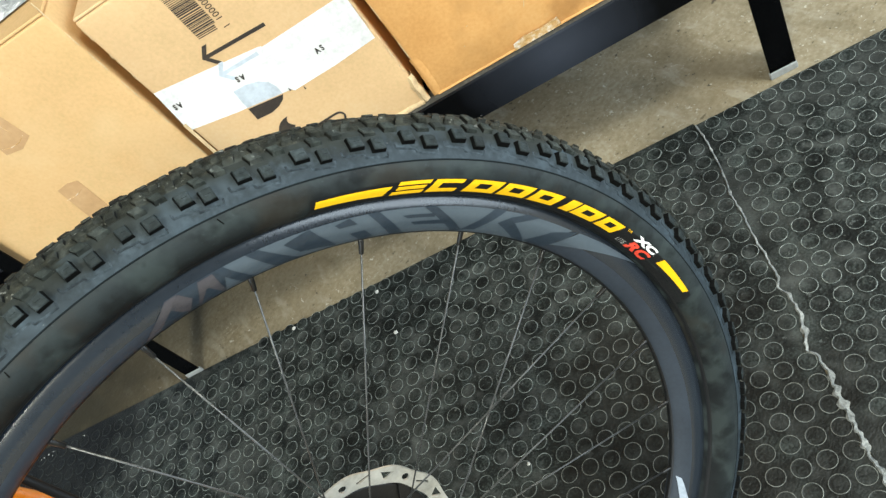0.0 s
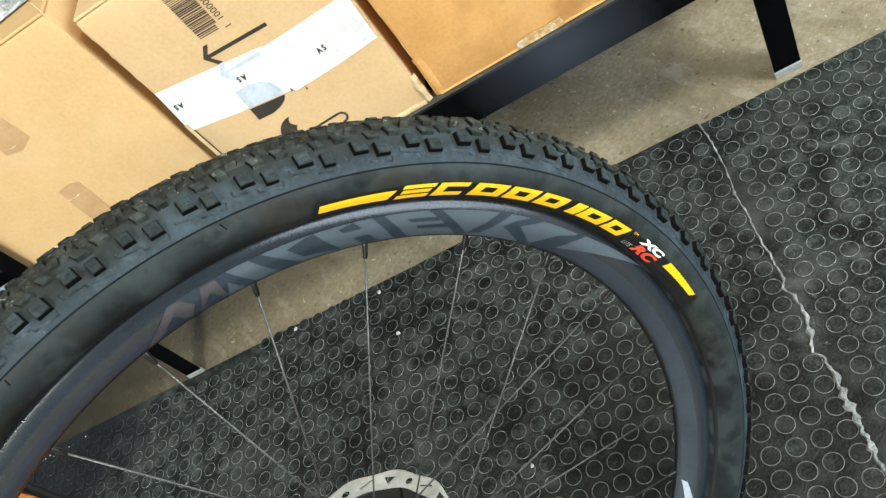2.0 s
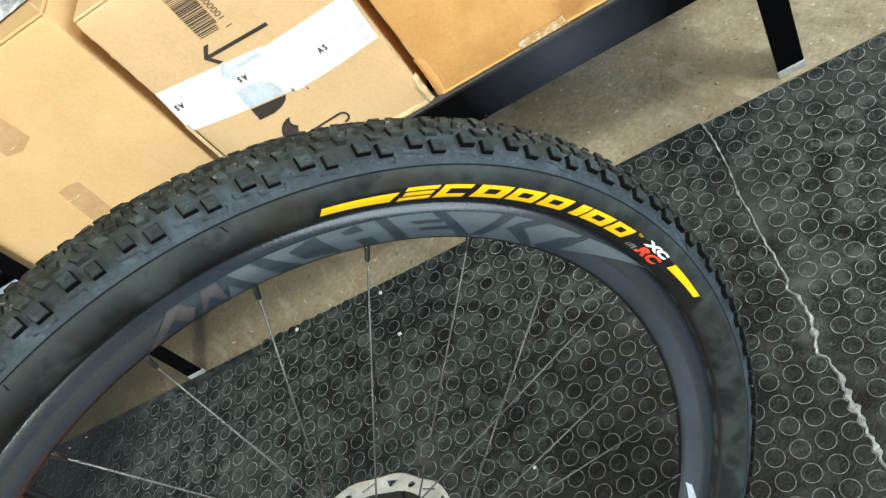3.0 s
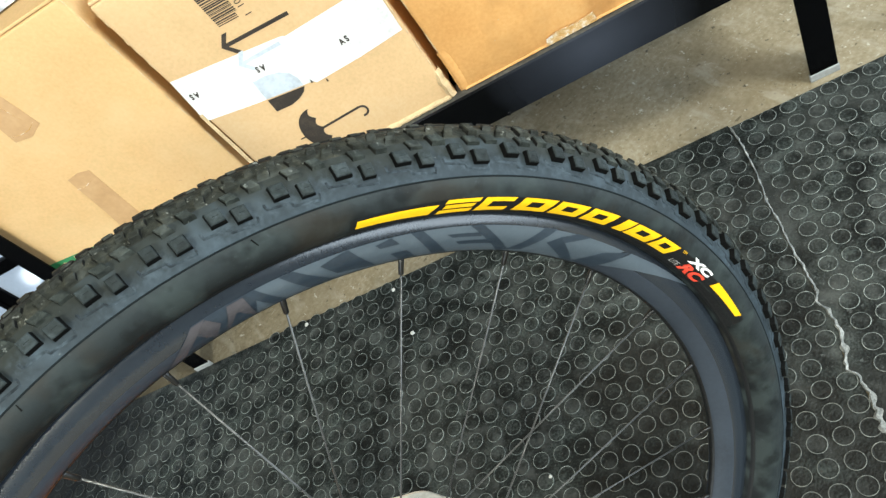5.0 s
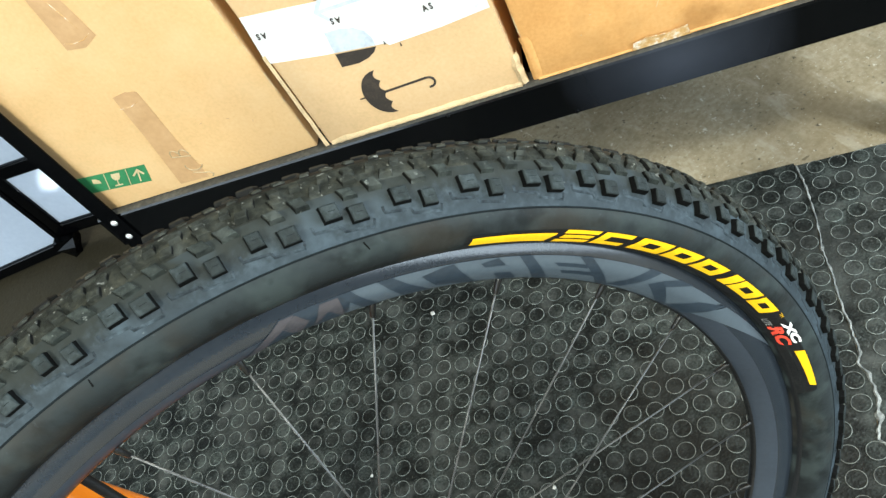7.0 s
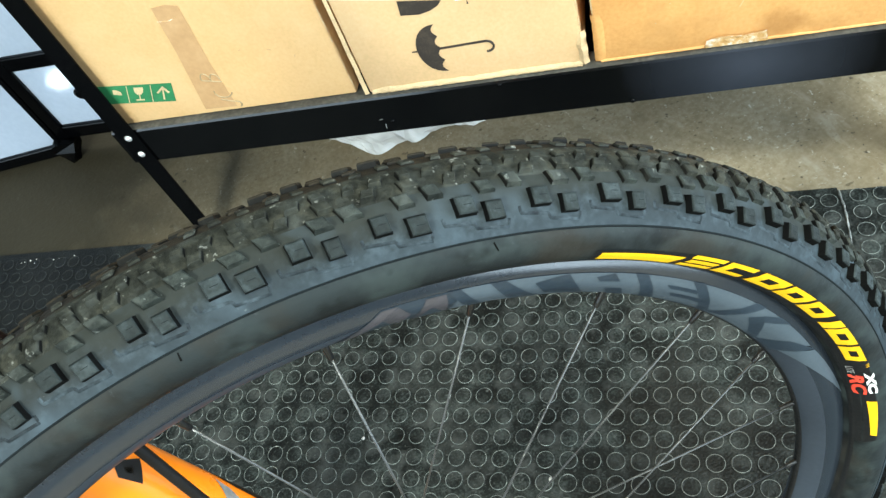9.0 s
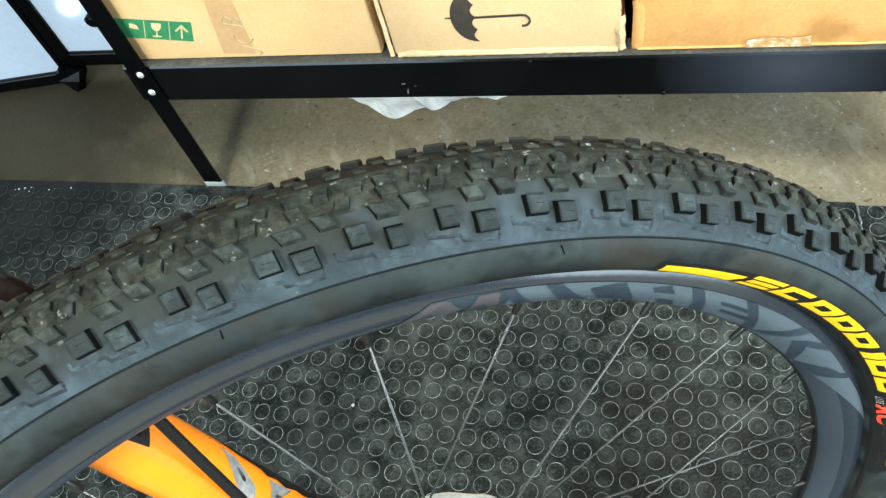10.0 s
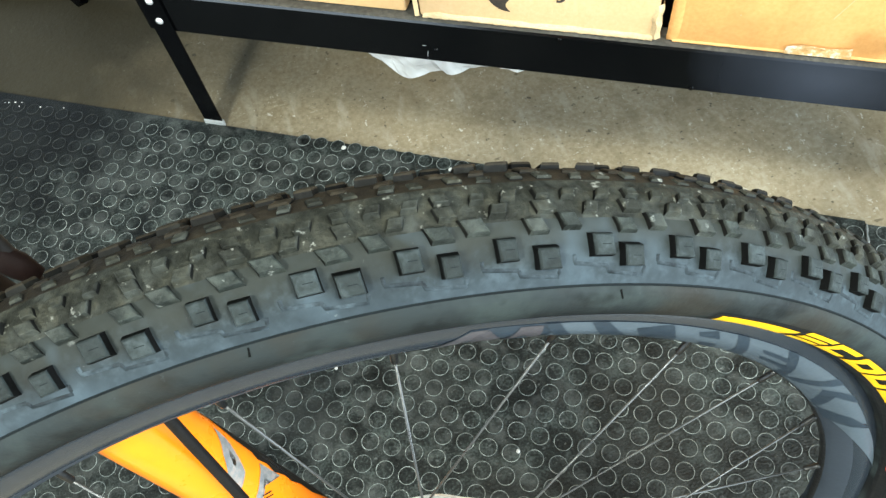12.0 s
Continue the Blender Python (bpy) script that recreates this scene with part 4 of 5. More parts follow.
def framed(u0, u1, v, z0, z1, bars, wide, tall, turn=0.0):
    """A frame of black bars round glossy panels, in the stand's own axes, turned about its inner edge."""
    hinge = pose(u1 + 0.35 if turn else 0, v - 0.16 if turn else 0, 0, 0, 0, turn) @ pose(-u1 - 0.35 if turn else 0, -v + 0.16 if turn else 0, 0)
    u0, u1, v = u0 + 0.35, u1 + 0.35, v - 0.16
    for a in (u0, u1 - wide):
        part("upright", box(a, a + wide, v, v + 0.022, z0, z1, 0.003, 2), BLACK_STEEL, stand, "", False, hinge)
    levels = [z0] + bars + [z1 - tall]
    for z in levels:
        part("rail", box(u0 + wide, u1 - wide, v, v + 0.022, z, z + tall, 0.003, 2), BLACK_STEEL, stand, "", False, hinge)
    for za, zb in zip(levels, levels[1:]):
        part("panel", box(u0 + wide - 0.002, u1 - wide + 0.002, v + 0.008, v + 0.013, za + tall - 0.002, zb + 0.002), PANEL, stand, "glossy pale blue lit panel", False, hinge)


framed(-0.368, -0.050, 0.235, 0.048, 0.90, [0.2185, 0.55], 0.026, 0.030)
framed(-0.97, -0.3685, 0.235, 0.008, 0.90, [0.55], 0.012, 0.026, 9.6)
for fu in (-0.010, 0.270):
    part("foot", tube(bmesh.new(), [(fu, 0.068, 0.0), (fu, 0.068, 0.012), (fu + 0.003, 0.070, 0.030), (fu + 0.005, 0.074, 0.049)], [0.013, 0.017, 0.028, 0.030], 4), BLACK_STEEL, stand)
part("knob", tube(bmesh.new(), [(0.120, 0.076, 0.162), (0.120, 0.060, 0.162), (0.120, 0.057, 0.162)], [0.012, 0.012, 0.008], 14), BLACK_STEEL, stand)

# bulb added behind the panel for its bright spot
bm = bmesh.new()
bmesh.ops.create_icosphere(bm, subdivisions=3, radius=0.020)
part("bulb", bm, BULB_GLOW, stand, "small bright bulb behind the panel", True, pose(0.35 - 0.300, 0.118, 0.160))

# ---- crumbs on the floor ----
rc = random.Random(3)
EDGE_CRUMBS = [(-0.375 + 0.135 * rc.random(), -0.006 - 0.018 * rc.random(), 0.0007 + 0.0010 * rc.random()) for _ in range(9)]
for cu_, cv_, cr in EDGE_CRUMBS + list(((0.404, -0.0267, 0.0034), (0.4264, -0.1230, 0.0036), (0.2330, -0.0150, 0.0034), (0.585, -0.415, 0.0025), (0.335, -0.36, 0.0022), (0.79, -0.62, 0.003))):
    bm = bmesh.new()
    bmesh.ops.create_icosphere(bm, subdivisions=2, radius=cr)
    for v in bm.verts:
        v.co *= 1 + 0.45 * noise.noise(v.co * 500 + Vector((cu_ * 50, 0, 0)))
        v.co.z = max(v.co.z * 0.6, -cr * 0.35)
    ob = part("crumb", bm, CRUMB)
    ob.matrix_world = SHELF @ pose(cu_, cv_, cr * 0.35 + (0.0002 if cv_ < -0.0135 else -0.0038), 0, 0, rc.random() * 90)
    tagged(ob, "small white crumb of debris on the floor mat", "crumb", "crumbs on the floor")

# ---- the bicycle's front wheel and single-sided fork ----
HUB_Z = 0.3728
bike = thing("bicycle", WHEEL @ pose(0, 0, -HUB_Z), "bicycle front end with dusty knobbly tyre and orange single-sided fork", "bicycle")
UP = pose(0, 0, HUB_Z)

SIDE = [(0.3172, 0.0105), (0.3184, 0.0130), (0.3194, 0.0155), (0.3212, 0.0192), (0.3243, 0.0234), (0.3290, 0.0266), (0.3345, 0.0283), (0.3390, 0.0287), (0.3425, 0.0284)]
SHOULDER = [(0.3432, 0.0280), (0.3453, 0.0274), (0.3470, 0.0268), (0.3515, 0.0245), (0.3560, 0.0212), (0.3602, 0.0168), (0.3641, 0.0115), (0.3669, 0.0055), (0.3679, 0.0)]
CROWN = 0.005
HALF = SIDE + SHOULDER


def skin(s):
    """Place and outward normal on the near half of the tyre's outline; s counts along HALF from the bead, in points."""
    i = min(int(s), len(HALF) - 2)
    f = s - i
    (r0, y0), (r1, y1) = HALF[i], HALF[i + 1]
    t = Vector((r1 - r0, -(y1 - y0))).normalized()
    return r0 + (r1 - r0) * f, -(y0 + (y1 - y0) * f), Vector((t.y, -t.x)) * -1


def skin_at_r(r):
    for i in range(len(HALF) - 1):
        (r0, y0), (r1, y1) = HALF[i], HALF[i + 1]
        if r0 <= r <= r1:
            return i + (r - r0) / (r1 - r0)
    return 0.0


def on_tyre(r, ang, lift):
    """A place on the tyre's near flank at that radius and angle, lifted off it."""
    rr, y, nrm = skin(skin_at_r(r))
    nr, ny = nrm.x, nrm.y
    if ny > 0:
        nr, ny = -nr, -ny
    rr, y = rr + nr * lift, y + ny * lift
    a = radians(ang)
    return (rr * math.cos(a), y, rr * math.sin(a))


full = [(r, -y) for r, y in HALF] + [(r, y + CROWN * min(1, (r - 0.3172) / 0.02)) for r, y in reversed(HALF)]
bm = bmesh.new()
lathe(bm, full, 288, closed=False)
for f in bm.faces:
    c = f.calc_center_median()
    q = math.hypot(c.x, c.z)
    f.material_index = 3 if c.y > 0.0065 and q > 0.340 else 2 if q > 0.3622 else 1 if q > 0.3452 else 0
tyre = part("tyre", bm, [TYRE_SIDE, TYRE_DUST, TREAD_DIRT, TREAD_FAR_SHADE], bike, "dusty black knobbly mountain bike tyre", True, UP)
# moulded line above the print
bm = bmesh.new()
lathe(bm, [(0.3446, -0.02745), (0.3449, -0.02772), (0.3455, -0.02758), (0.3459, -0.0271)], 240, closed=False)
part("moulded_line", bm, KNOB_GREY, tyre, "", True)
bm = bmesh.new()
lathe(bm, [(0.3196, -0.0160), (0.3201, -0.0178), (0.3210, -0.0193), (0.3218, -0.0196)], 240, closed=False)
part("bead_line", bm, LABEL_BLACK, tyre, "", True)


# tread knobs
def knob_mesh(name, y, half_w, half_l, height, skew=0.0, notch=False, upper=0.98, top=None):
    """A block on the tread at axial place y: dusty top, clean dark walls; at angle 90 degrees."""
    pts = sorted(((yy, r) for r, yy in SHOULDER))
    def r_at(q):
        q = abs(q)
        for (ya, ra), (yb, rb_) in zip(pts, pts[1:]):
            if ya <= q <= yb:
                return ra + (rb_ - ra) * (q - ya) / (yb - ya + 1e-9)
        return 0.3432
    s = math.copysign(1, y)
    q = abs(y)
    # along the outline near q
    dr, dy = r_at(q + 0.001) - r_at(max(0, q - 0.001)), 0.002 if q >= 0.001 else q + 0.001
    t = Vector((dy, dr)).normalized()
    nrm = Vector((-t.y, t.x))
    if nrm.y < 0:
        nrm = -nrm
    base = Vector((q, r_at(q)))
    bm = bmesh.new()
    rows = []
    # foot, upper edge and slightly rounded top
    for h, k in ((-0.0025, 1.03 if notch else 1.04), (height - 0.0010, upper), (height - 0.0003, upper * 0.93), (height, upper * 0.80)):
        ring = []
        for a, b in ((-1, -1), (1, -1), (1, 1), (-1, 1)):
            ramp = 1.55 if h < 0 and not notch and a > 0 else 1.0
            p = base + t * (a * half_w * k * ramp) + nrm * h
            x = b * half_l * k + skew * a * half_w
            ring.append(bm.verts.new((x, p.x * s + (CROWN if s > 0 else 0), p.y)))
        rows.append(ring)
    for i, (a, b) in enumerate(zip(rows, rows[1:])):
        for j in range(4):
            f = bm.faces.new((a[j], a[(j + 1) % 4], b[(j + 1) % 4], b[j]))
            f.material_index = (1 if notch else (1 if j in (0, 2) or (j == 3 and s > 0) else 0)) if i == 0 else 0
    bm.faces.new(rows[-1])
    bmesh.ops.recalc_face_normals(bm, faces=bm.faces)
    if notch:
        add_sipe = [base + t * (a * half_w * 0.8) + nrm * (height + 0.0001) for a in (-0.035, 0.035)]
        vs = [bm.verts.new((x, p.x * s + (CROWN if s > 0 else 0), p.y)) for x, p in ((-half_l * 0.25, add_sipe[0]), (half_l * 0.5, add_sipe[0]), (half_l * 0.5, add_sipe[1]), (-half_l * 0.25, add_sipe[1]))]
        f = bm.faces.new(vs)
        f.material_index = 3
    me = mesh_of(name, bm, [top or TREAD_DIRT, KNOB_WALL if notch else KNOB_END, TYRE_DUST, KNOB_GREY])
    return me


N_PITCH = 64
STEP = 360.0 / N_PITCH
ROWS_OF_KNOBS = []
for side in (-1, 1):
    o = 0.0 if side < 0 else STEP / 2
    worn = 1.0 if side < 0 else 0.5
    shoulder, flank, crown = (KNOB_TOP, TREAD_MIX, None) if side < 0 else (TREAD_FAR_SHADE, TREAD_FAR_SHADE, TREAD_FAR_SHADE)
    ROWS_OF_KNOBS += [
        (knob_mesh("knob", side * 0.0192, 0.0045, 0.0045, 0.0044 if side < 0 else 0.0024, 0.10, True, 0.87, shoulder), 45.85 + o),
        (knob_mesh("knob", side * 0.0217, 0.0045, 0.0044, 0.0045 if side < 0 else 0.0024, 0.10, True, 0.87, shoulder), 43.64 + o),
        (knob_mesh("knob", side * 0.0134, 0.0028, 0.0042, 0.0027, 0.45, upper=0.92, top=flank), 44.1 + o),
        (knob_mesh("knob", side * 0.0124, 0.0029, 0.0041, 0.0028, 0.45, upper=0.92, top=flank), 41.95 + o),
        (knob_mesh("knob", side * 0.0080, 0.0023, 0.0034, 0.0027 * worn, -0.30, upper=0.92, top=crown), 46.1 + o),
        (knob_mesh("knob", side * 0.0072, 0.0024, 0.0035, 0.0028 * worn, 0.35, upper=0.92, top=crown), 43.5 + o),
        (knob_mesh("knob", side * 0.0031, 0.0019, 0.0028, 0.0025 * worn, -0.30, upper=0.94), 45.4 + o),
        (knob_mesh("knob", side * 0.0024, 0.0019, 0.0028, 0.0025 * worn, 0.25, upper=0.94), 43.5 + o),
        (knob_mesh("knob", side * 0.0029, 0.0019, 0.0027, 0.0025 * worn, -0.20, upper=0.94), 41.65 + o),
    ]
vs, fs, ms = [], [], []
rk_ = random.Random(9)
TOPS = [TREAD_DIRT, KNOB_WALL, TYRE_DUST, KNOB_GREY, KNOB_TOP, TREAD_MIX, KNOB_END, TREAD_FAR_SHADE]
for me, a0 in ROWS_OF_KNOBS:
    for i in range(N_PITCH):
        ang = (a0 + i * STEP + 180) % 360 - 180
        wob = Matrix.Diagonal((1 + 0.14 * rk_.uniform(-1, 1), 1, 1 + 0.0016 * rk_.uniform(-1, 1), 1))
        m = Matrix.Rotation(radians(90 - ang + rk_.uniform(-0.15, 0.15)), 4, "Y") @ wob
        if 18 < ang < 98 and me.vertices[0].co.y < 0.004:
            ob = new("knob", me)
            ob.parent = tyre
            ob.matrix_local = m
        else:
            b = len(vs)
            vs.extend(tuple(m @ v.co) for v in me.vertices)
            for p in me.polygons:
                fs.append(tuple(b + k for k in p.vertices))
                ms.append(TOPS.index(me.materials[p.material_index]))
me = bpy.data.meshes.new("tread")
me.from_pydata(vs, [], fs)
for m_ in TOPS:
    me.materials.append(m_)
me.polygons.foreach_set("material_index", ms)
ob = new("tread", me)
ob.parent = tyre
tagged(ob, "rows of dusty square tread knobs", kind="stuff")

# fine moulded ridges that frame each pair of side knobs
bm = bmesh.new()
RIDGE = [(1.55, 0.3555), (1.50, 0.3530), (-0.60, 0.3520), (-0.75, 0.3500), (-3.10, 0.3488), (-3.20, 0.3530)]
path = []
for (aa, ra), (ab, rb_) in zip(RIDGE, RIDGE[1:]):
    path += [on_tyre(ra + (rb_ - ra) * k / 4, 90 + aa + (ab - aa) * k / 4, -0.0011) for k in range(4)]
tube(bm, path, 0.0014, 8)
ridge_mesh = mesh_of("moulded_ridge", bm, PALE_DUST, True)
for i in range(N_PITCH):
    ob = new("moulded_ridge", ridge_mesh)
    ob.parent = tyre
    ob.matrix_local = Matrix.Rotation(radians(90 - (45.85 + i * STEP)), 4, "Y")

# short dark nicks in the flank
def nick(ang, r, length, turn):
    bm = bmesh.new()
    ca, sn = math.cos(radians(turn)), math.sin(radians(turn))
    pts = [(-length / 2, -0.0004), (length / 2, -0.0003), (length / 2, 0.0003), (-length / 2, 0.0005)]
    vs_ = [bm.verts.new(on_tyre(r + a * sn + b * ca, ang - math.degrees((a * ca - b * sn) / r), 0.0003)) for a, b in pts]
    bm.faces.new(vs_)
    part("nick", bm, KNOB_WALL, tyre, "short dark nick in the rubber")


for na, nr, nl, nt in ((89.2, 0.3420, 0.0040, 80), (66.3, 0.3412, 0.0048, -60)):
    nick(na, nr, nl, nt)

# print on the flank: black ground, yellow bars and a slanted yellow emblem of plain shapes
def arc_patch(bm, pts, lift, n=1):
    """A patch on the flank from (angle, radius) corners, cut fine enough to follow the curve."""
    (a0, r0), (a1, r1), (a2, r2), (a3, r3) = pts
    cols = max(1, int(abs(a1 - a0) / 1.2))
    grid = []
    for i in range(cols + 1):
        f = i / cols
        lo, hi = (a0 + (a1 - a0) * f, r0 + (r1 - r0) * f), (a3 + (a2 - a3) * f, r3 + (r2 - r3) * f)
        grid.append([bm.verts.new(on_tyre(lo[1] + (hi[1] - lo[1]) * k / 4, lo[0] + (hi[0] - lo[0]) * k / 4, lift)) for k in range(5)])
    for a, b in zip(grid, grid[1:]):
        for k in range(4):
            bm.faces.new((a[k], b[k], b[k + 1], a[k + 1]))


bm = bmesh.new()
arc_patch(bm, [(57.6, 0.3205), (-4.4, 0.3205), (-4.0, 0.3325), (57.4, 0.3325)], 0.00025)
part("print_ground", bm, LABEL_BLACK, tyre, "black printed ground", True)
bm = bmesh.new()
arc_patch(bm, [(57.0, 0.3262), (49.1, 0.3243), (48.1, 0.3303), (56.8, 0.3310)], 0.0005)
part("yellow_bar", bm, YELLOW, tyre, "yellow printed bar", True)
bm = bmesh.new()
arc_patch(bm, [(5.0, 0.3270), (-2.6, 0.3285), (-3.1, 0.3325), (4.4, 0.3328)], 0.0005)
part("yellow_bar", bm, YELLOW, tyre, "yellow printed bar", True)


def emblem_cell(bm, a_lo, a_hi, r0, r1, lean, hole):
    """A slanted block between two angles, hollow or solid: a_lo is its larger angle at the foot."""
    w = a_lo - a_hi
    if not hole:
        arc_patch(bm, [(a_lo, r0), (a_hi, r0), (a_hi - lean, r1), (a_lo - lean, r1)], 0.0006)
        return
    t, q = 0.30, 0.30
    ra, rb_ = r0 + (r1 - r0) * q, r1 - (r1 - r0) * q
    at = lambda f, g: (a_lo - w * f - lean * g, r0 + (r1 - r0) * g)
    arc_patch(bm, [at(0, 0), at(1, 0), at(1, q), at(0, q)], 0.0006)
    arc_patch(bm, [at(0, 1 - q), at(1, 1 - q), at(1, 1), at(0, 1)], 0.0006)
    if hole in (1, 2):
        arc_patch(bm, [at(0, q), at(t, q), at(t, 1 - q), at(0, 1 - q)], 0.0006)
    if hole in (1, 3):
        arc_patch(bm, [at(1 - t, q), at(1, q), at(1, 1 - q), at(1 - t, 1 - q)], 0.0006)


EMBLEM = [(48.3, 44.4, 4), (43.9, 40.2, 2), (39.2, 34.9, 1), (34.4, 30.4, 1), (29.8, 25.9, 1), (24.6, 23.0, 0), (22.7, 18.7, 1), (18.2, 14.8, 1)]
for a_lo, a_hi, hole in EMBLEM:
    bm = bmesh.new()
    if hole == 4:
        w = a_lo - a_hi
        for g0, g1, f0, f1 in ((0, 0.27, 0, 1), (0.37, 0.63, 0.05, 0.95), (0.73, 1, 0, 1)):
            at = lambda f, g: (a_lo - w * f - 1.15 * g, 0.3236 + 0.0092 * g)
            arc_patch(bm, [at(f0, g0), at(f1, g0), at(f1, g1), at(f0, g1)], 0.0006)
    else:
        emblem_cell(bm, a_lo, a_hi, 0.3236, 0.3328, 1.15, hole)
    part("emblem_shape", bm, YELLOW, tyre, "yellow printed emblem shape", True)


def flank_text(text, ang, r, h, bold=0.0, shear=0.0, squeeze=1.0):
    bm = bmesh.new()
    put_letters(bm, text, h, lambda x, y: on_tyre(r + y, ang - math.degrees(x * squeeze / r), 0.0007), shear, bold)
    return bm


part("white_print", flank_text("XC", 10.9, 0.3292, 0.0046, 0.0004, 0.2, 2.6), WHITE_PRINT, tyre, "white printed letters")
part("red_print", flank_text("RC", 11.2, 0.3222, 0.0056, 0.0004, 0.2, 2.3), RED_PRINT, tyre, "red printed letters")
part("grey_print", flank_text("LITE", 13.2, 0.3222, 0.0026, 0.0, 0.0, 1.4), GREY_PRINT, tyre, "small grey printed word")
part("grey_print", flank_text("TM", 13.1, 0.3312, 0.0020, 0.0, 0.0, 1.3), YELLOW, tyre, "small yellow printed mark")

# rim
RIM = [(0.3176, 0.0104), (0.3189, 0.0112), (0.3191, 0.0120), (0.3182, 0.0127), (0.3165, 0.0136), (0.3138, 0.0146), (0.3108, 0.0152), (0.3070, 0.0151), (0.3025, 0.0136), (0.2975, 0.0102), (0.2932, 0.0064), (0.2910, 0.0030), (0.2904, 0.0)]
bm = bmesh.new()
lathe(bm, [(r, -y) for r, y in RIM] + [(r, y) for r, y in reversed(RIM[:-1])], 240, closed=False)
for f in bm.faces:
    c = f.calc_center_median()
    f.material_index = 1 if math.hypot(c.x, c.z) < 0.3000 else 0
rim = part("rim", bm, [RIM_DARK, RIM_MATT], bike, "matt dark grey carbon rim with slate decals", True, UP)
bm = bmesh.new()
lathe(bm, [(0.2909, -0.0030), (0.2897, -0.0020), (0.2897, 0.0020), (0.2909, 0.0030)], 240, closed=False)
part("inner_band", bm, NIPPLE, rim, "", True)


def on_rim(r, ang, lift):
    for (r1, y1), (r0, y0) in zip(RIM[3:], RIM[4:]):
        if r0 <= r <= r1:
            y = y0 + (y1 - y0) * (r - r0) / (r1 - r0)
            d = Vector((r1 - r0, -(y1 - y0))).normalized()
            nr, ny = d.y, -d.x
            a = radians(ang)
            return ((r + nr * lift) * math.cos(a), -y + ny * lift, (r + nr * lift) * math.sin(a))
    a = radians(ang)
    return (r * math.cos(a), -0.0155, r * math.sin(a))


def rim_patch(bm, pts, lift):
    (a0, r0), (a1, r1), (a2, r2), (a3, r3) = pts
    cols = max(2, int(max(abs(a1 - a0), abs(a2 - a3)) / 1.2))
    grid = []
    for i in range(cols + 1):
        f = i / cols
        lo, hi = (a0 + (a1 - a0) * f, r0 + (r1 - r0) * f), (a3 + (a2 - a3) * f, r3 + (r2 - r3) * f)
        grid.append([bm.verts.new(on_rim(lo[1] + (hi[1] - lo[1]) * k / 8, lo[0] + (hi[0] - lo[0]) * k / 8, lift)) for k in range(9)])
    for a, b in zip(grid, grid[1:]):
        for k in range(8):
            bm.faces.new((a[k], b[k], b[k + 1], a[k + 1]))


DR0, DR1 = 0.2912, 0.3108


def decal(name, mat, label, lift, *quads):
    bm = bmesh.new()
    for q in quads:
        rim_patch(bm, q, lift)
    part(name, bm, mat, rim, label, True)


def stroke(*quads):
    decal("decal_stroke", RIM_INK, "slate decal stroke", 0.0006, *quads)


# slate band, a grey ground on it up to a long pointed tail, and slate strokes across
decal("rim_decal", RIM_INK, "slate rim decal", 0.0002, [(79.8, DR0), (60.0, DR0), (60.0, DR1), (75.0, DR1)])
decal("rim_decal", RIM_GREY, "satin grey rim decal", 0.0004, [(68.7, DR0), (25.0, DR0), (19.5, 0.3115), (68.0, DR1)])
decal("rim_decal", RIM_GREY, "pointed satin grey rim decal", 0.0004, [(22.2, 0.2945), (14.2, 0.3056), (5.8, 0.3178), (18.2, 0.3122)])
decal("rim_decal", RIM_ROSE, "rosy grey rim decal", 0.0005, [(79.5, 0.2930), (77.4, 0.2935), (73.5, 0.3104), (75.0, 0.3104)],
      [(75.2, 0.3049), (73.6, 0.2915), (72.4, 0.3024), (73.5, 0.3097)], [(72.3, 0.2915), (68.7, 0.2935), (69.3, 0.3100), (71.1, 0.3100)])
stroke([(72.0, 0.2925), (68.9, 0.2920), (70.3, 0.3026), (70.6, 0.3030)])
stroke([(66.3, DR0), (64.8, DR0), (68.0, DR1), (69.2, DR1)])
stroke([(61.9, DR0), (58.9, DR0), (63.8, DR1), (65.3, DR1)])
stroke([(60.9, 0.3071), (59.0, 0.2973), (57.6, 0.3108), (58.4, 0.3104)], [(59.0, 0.2973), (54.2, 0.2930), (56.5, 0.3045), (57.6, 0.3108)])
stroke([(54.0, 0.3058), (51.7, 0.3060), (52.7, 0.3108), (54.6, 0.3085)])
stroke([(50.9, DR0), (49.1, 0.2925), (50.7, 0.3002), (52.7, 0.3000)])
stroke([(46.8, 0.2920), (44.9, 0.2918), (48.9, 0.3112), (50.4, 0.3112)])
stroke([(45.1, 0.3042), (41.3, 0.3040), (41.6, 0.3066), (45.9, 0.3066)])
stroke([(43.9, 0.2985), (39.1, 0.2983), (39.9, 0.3015), (44.5, 0.3010)])
stroke([(37.6, DR0), (36.3, 0.2930), (41.4, 0.3116), (43.0, 0.3110)])
stroke([(36.5, 0.2930), (34.4, 0.2940), (31.0, 0.3118), (32.8, 0.3118)])
stroke([(27.4, 0.2918), (25.3, DR0), (30.1, 0.3073), (31.7, 0.3019)], [(29.2, 0.3038), (25.5, 0.3118), (27.7, 0.3118), (30.1, 0.3073)])
stroke([(25.7, 0.2925), (21.9, 0.2930), (18.6, 0.3122), (22.8, 0.3048)])
bm = bmesh.new()
rim_patch(bm, [(-40.8, 0.2925), (-49.0, 0.3000), (-48.0, 0.3075), (-41.2, 0.2965)], 0.0006)
part("rim_decal", bm, PALE_DECAL, rim, "small pale grey rim decal", True)

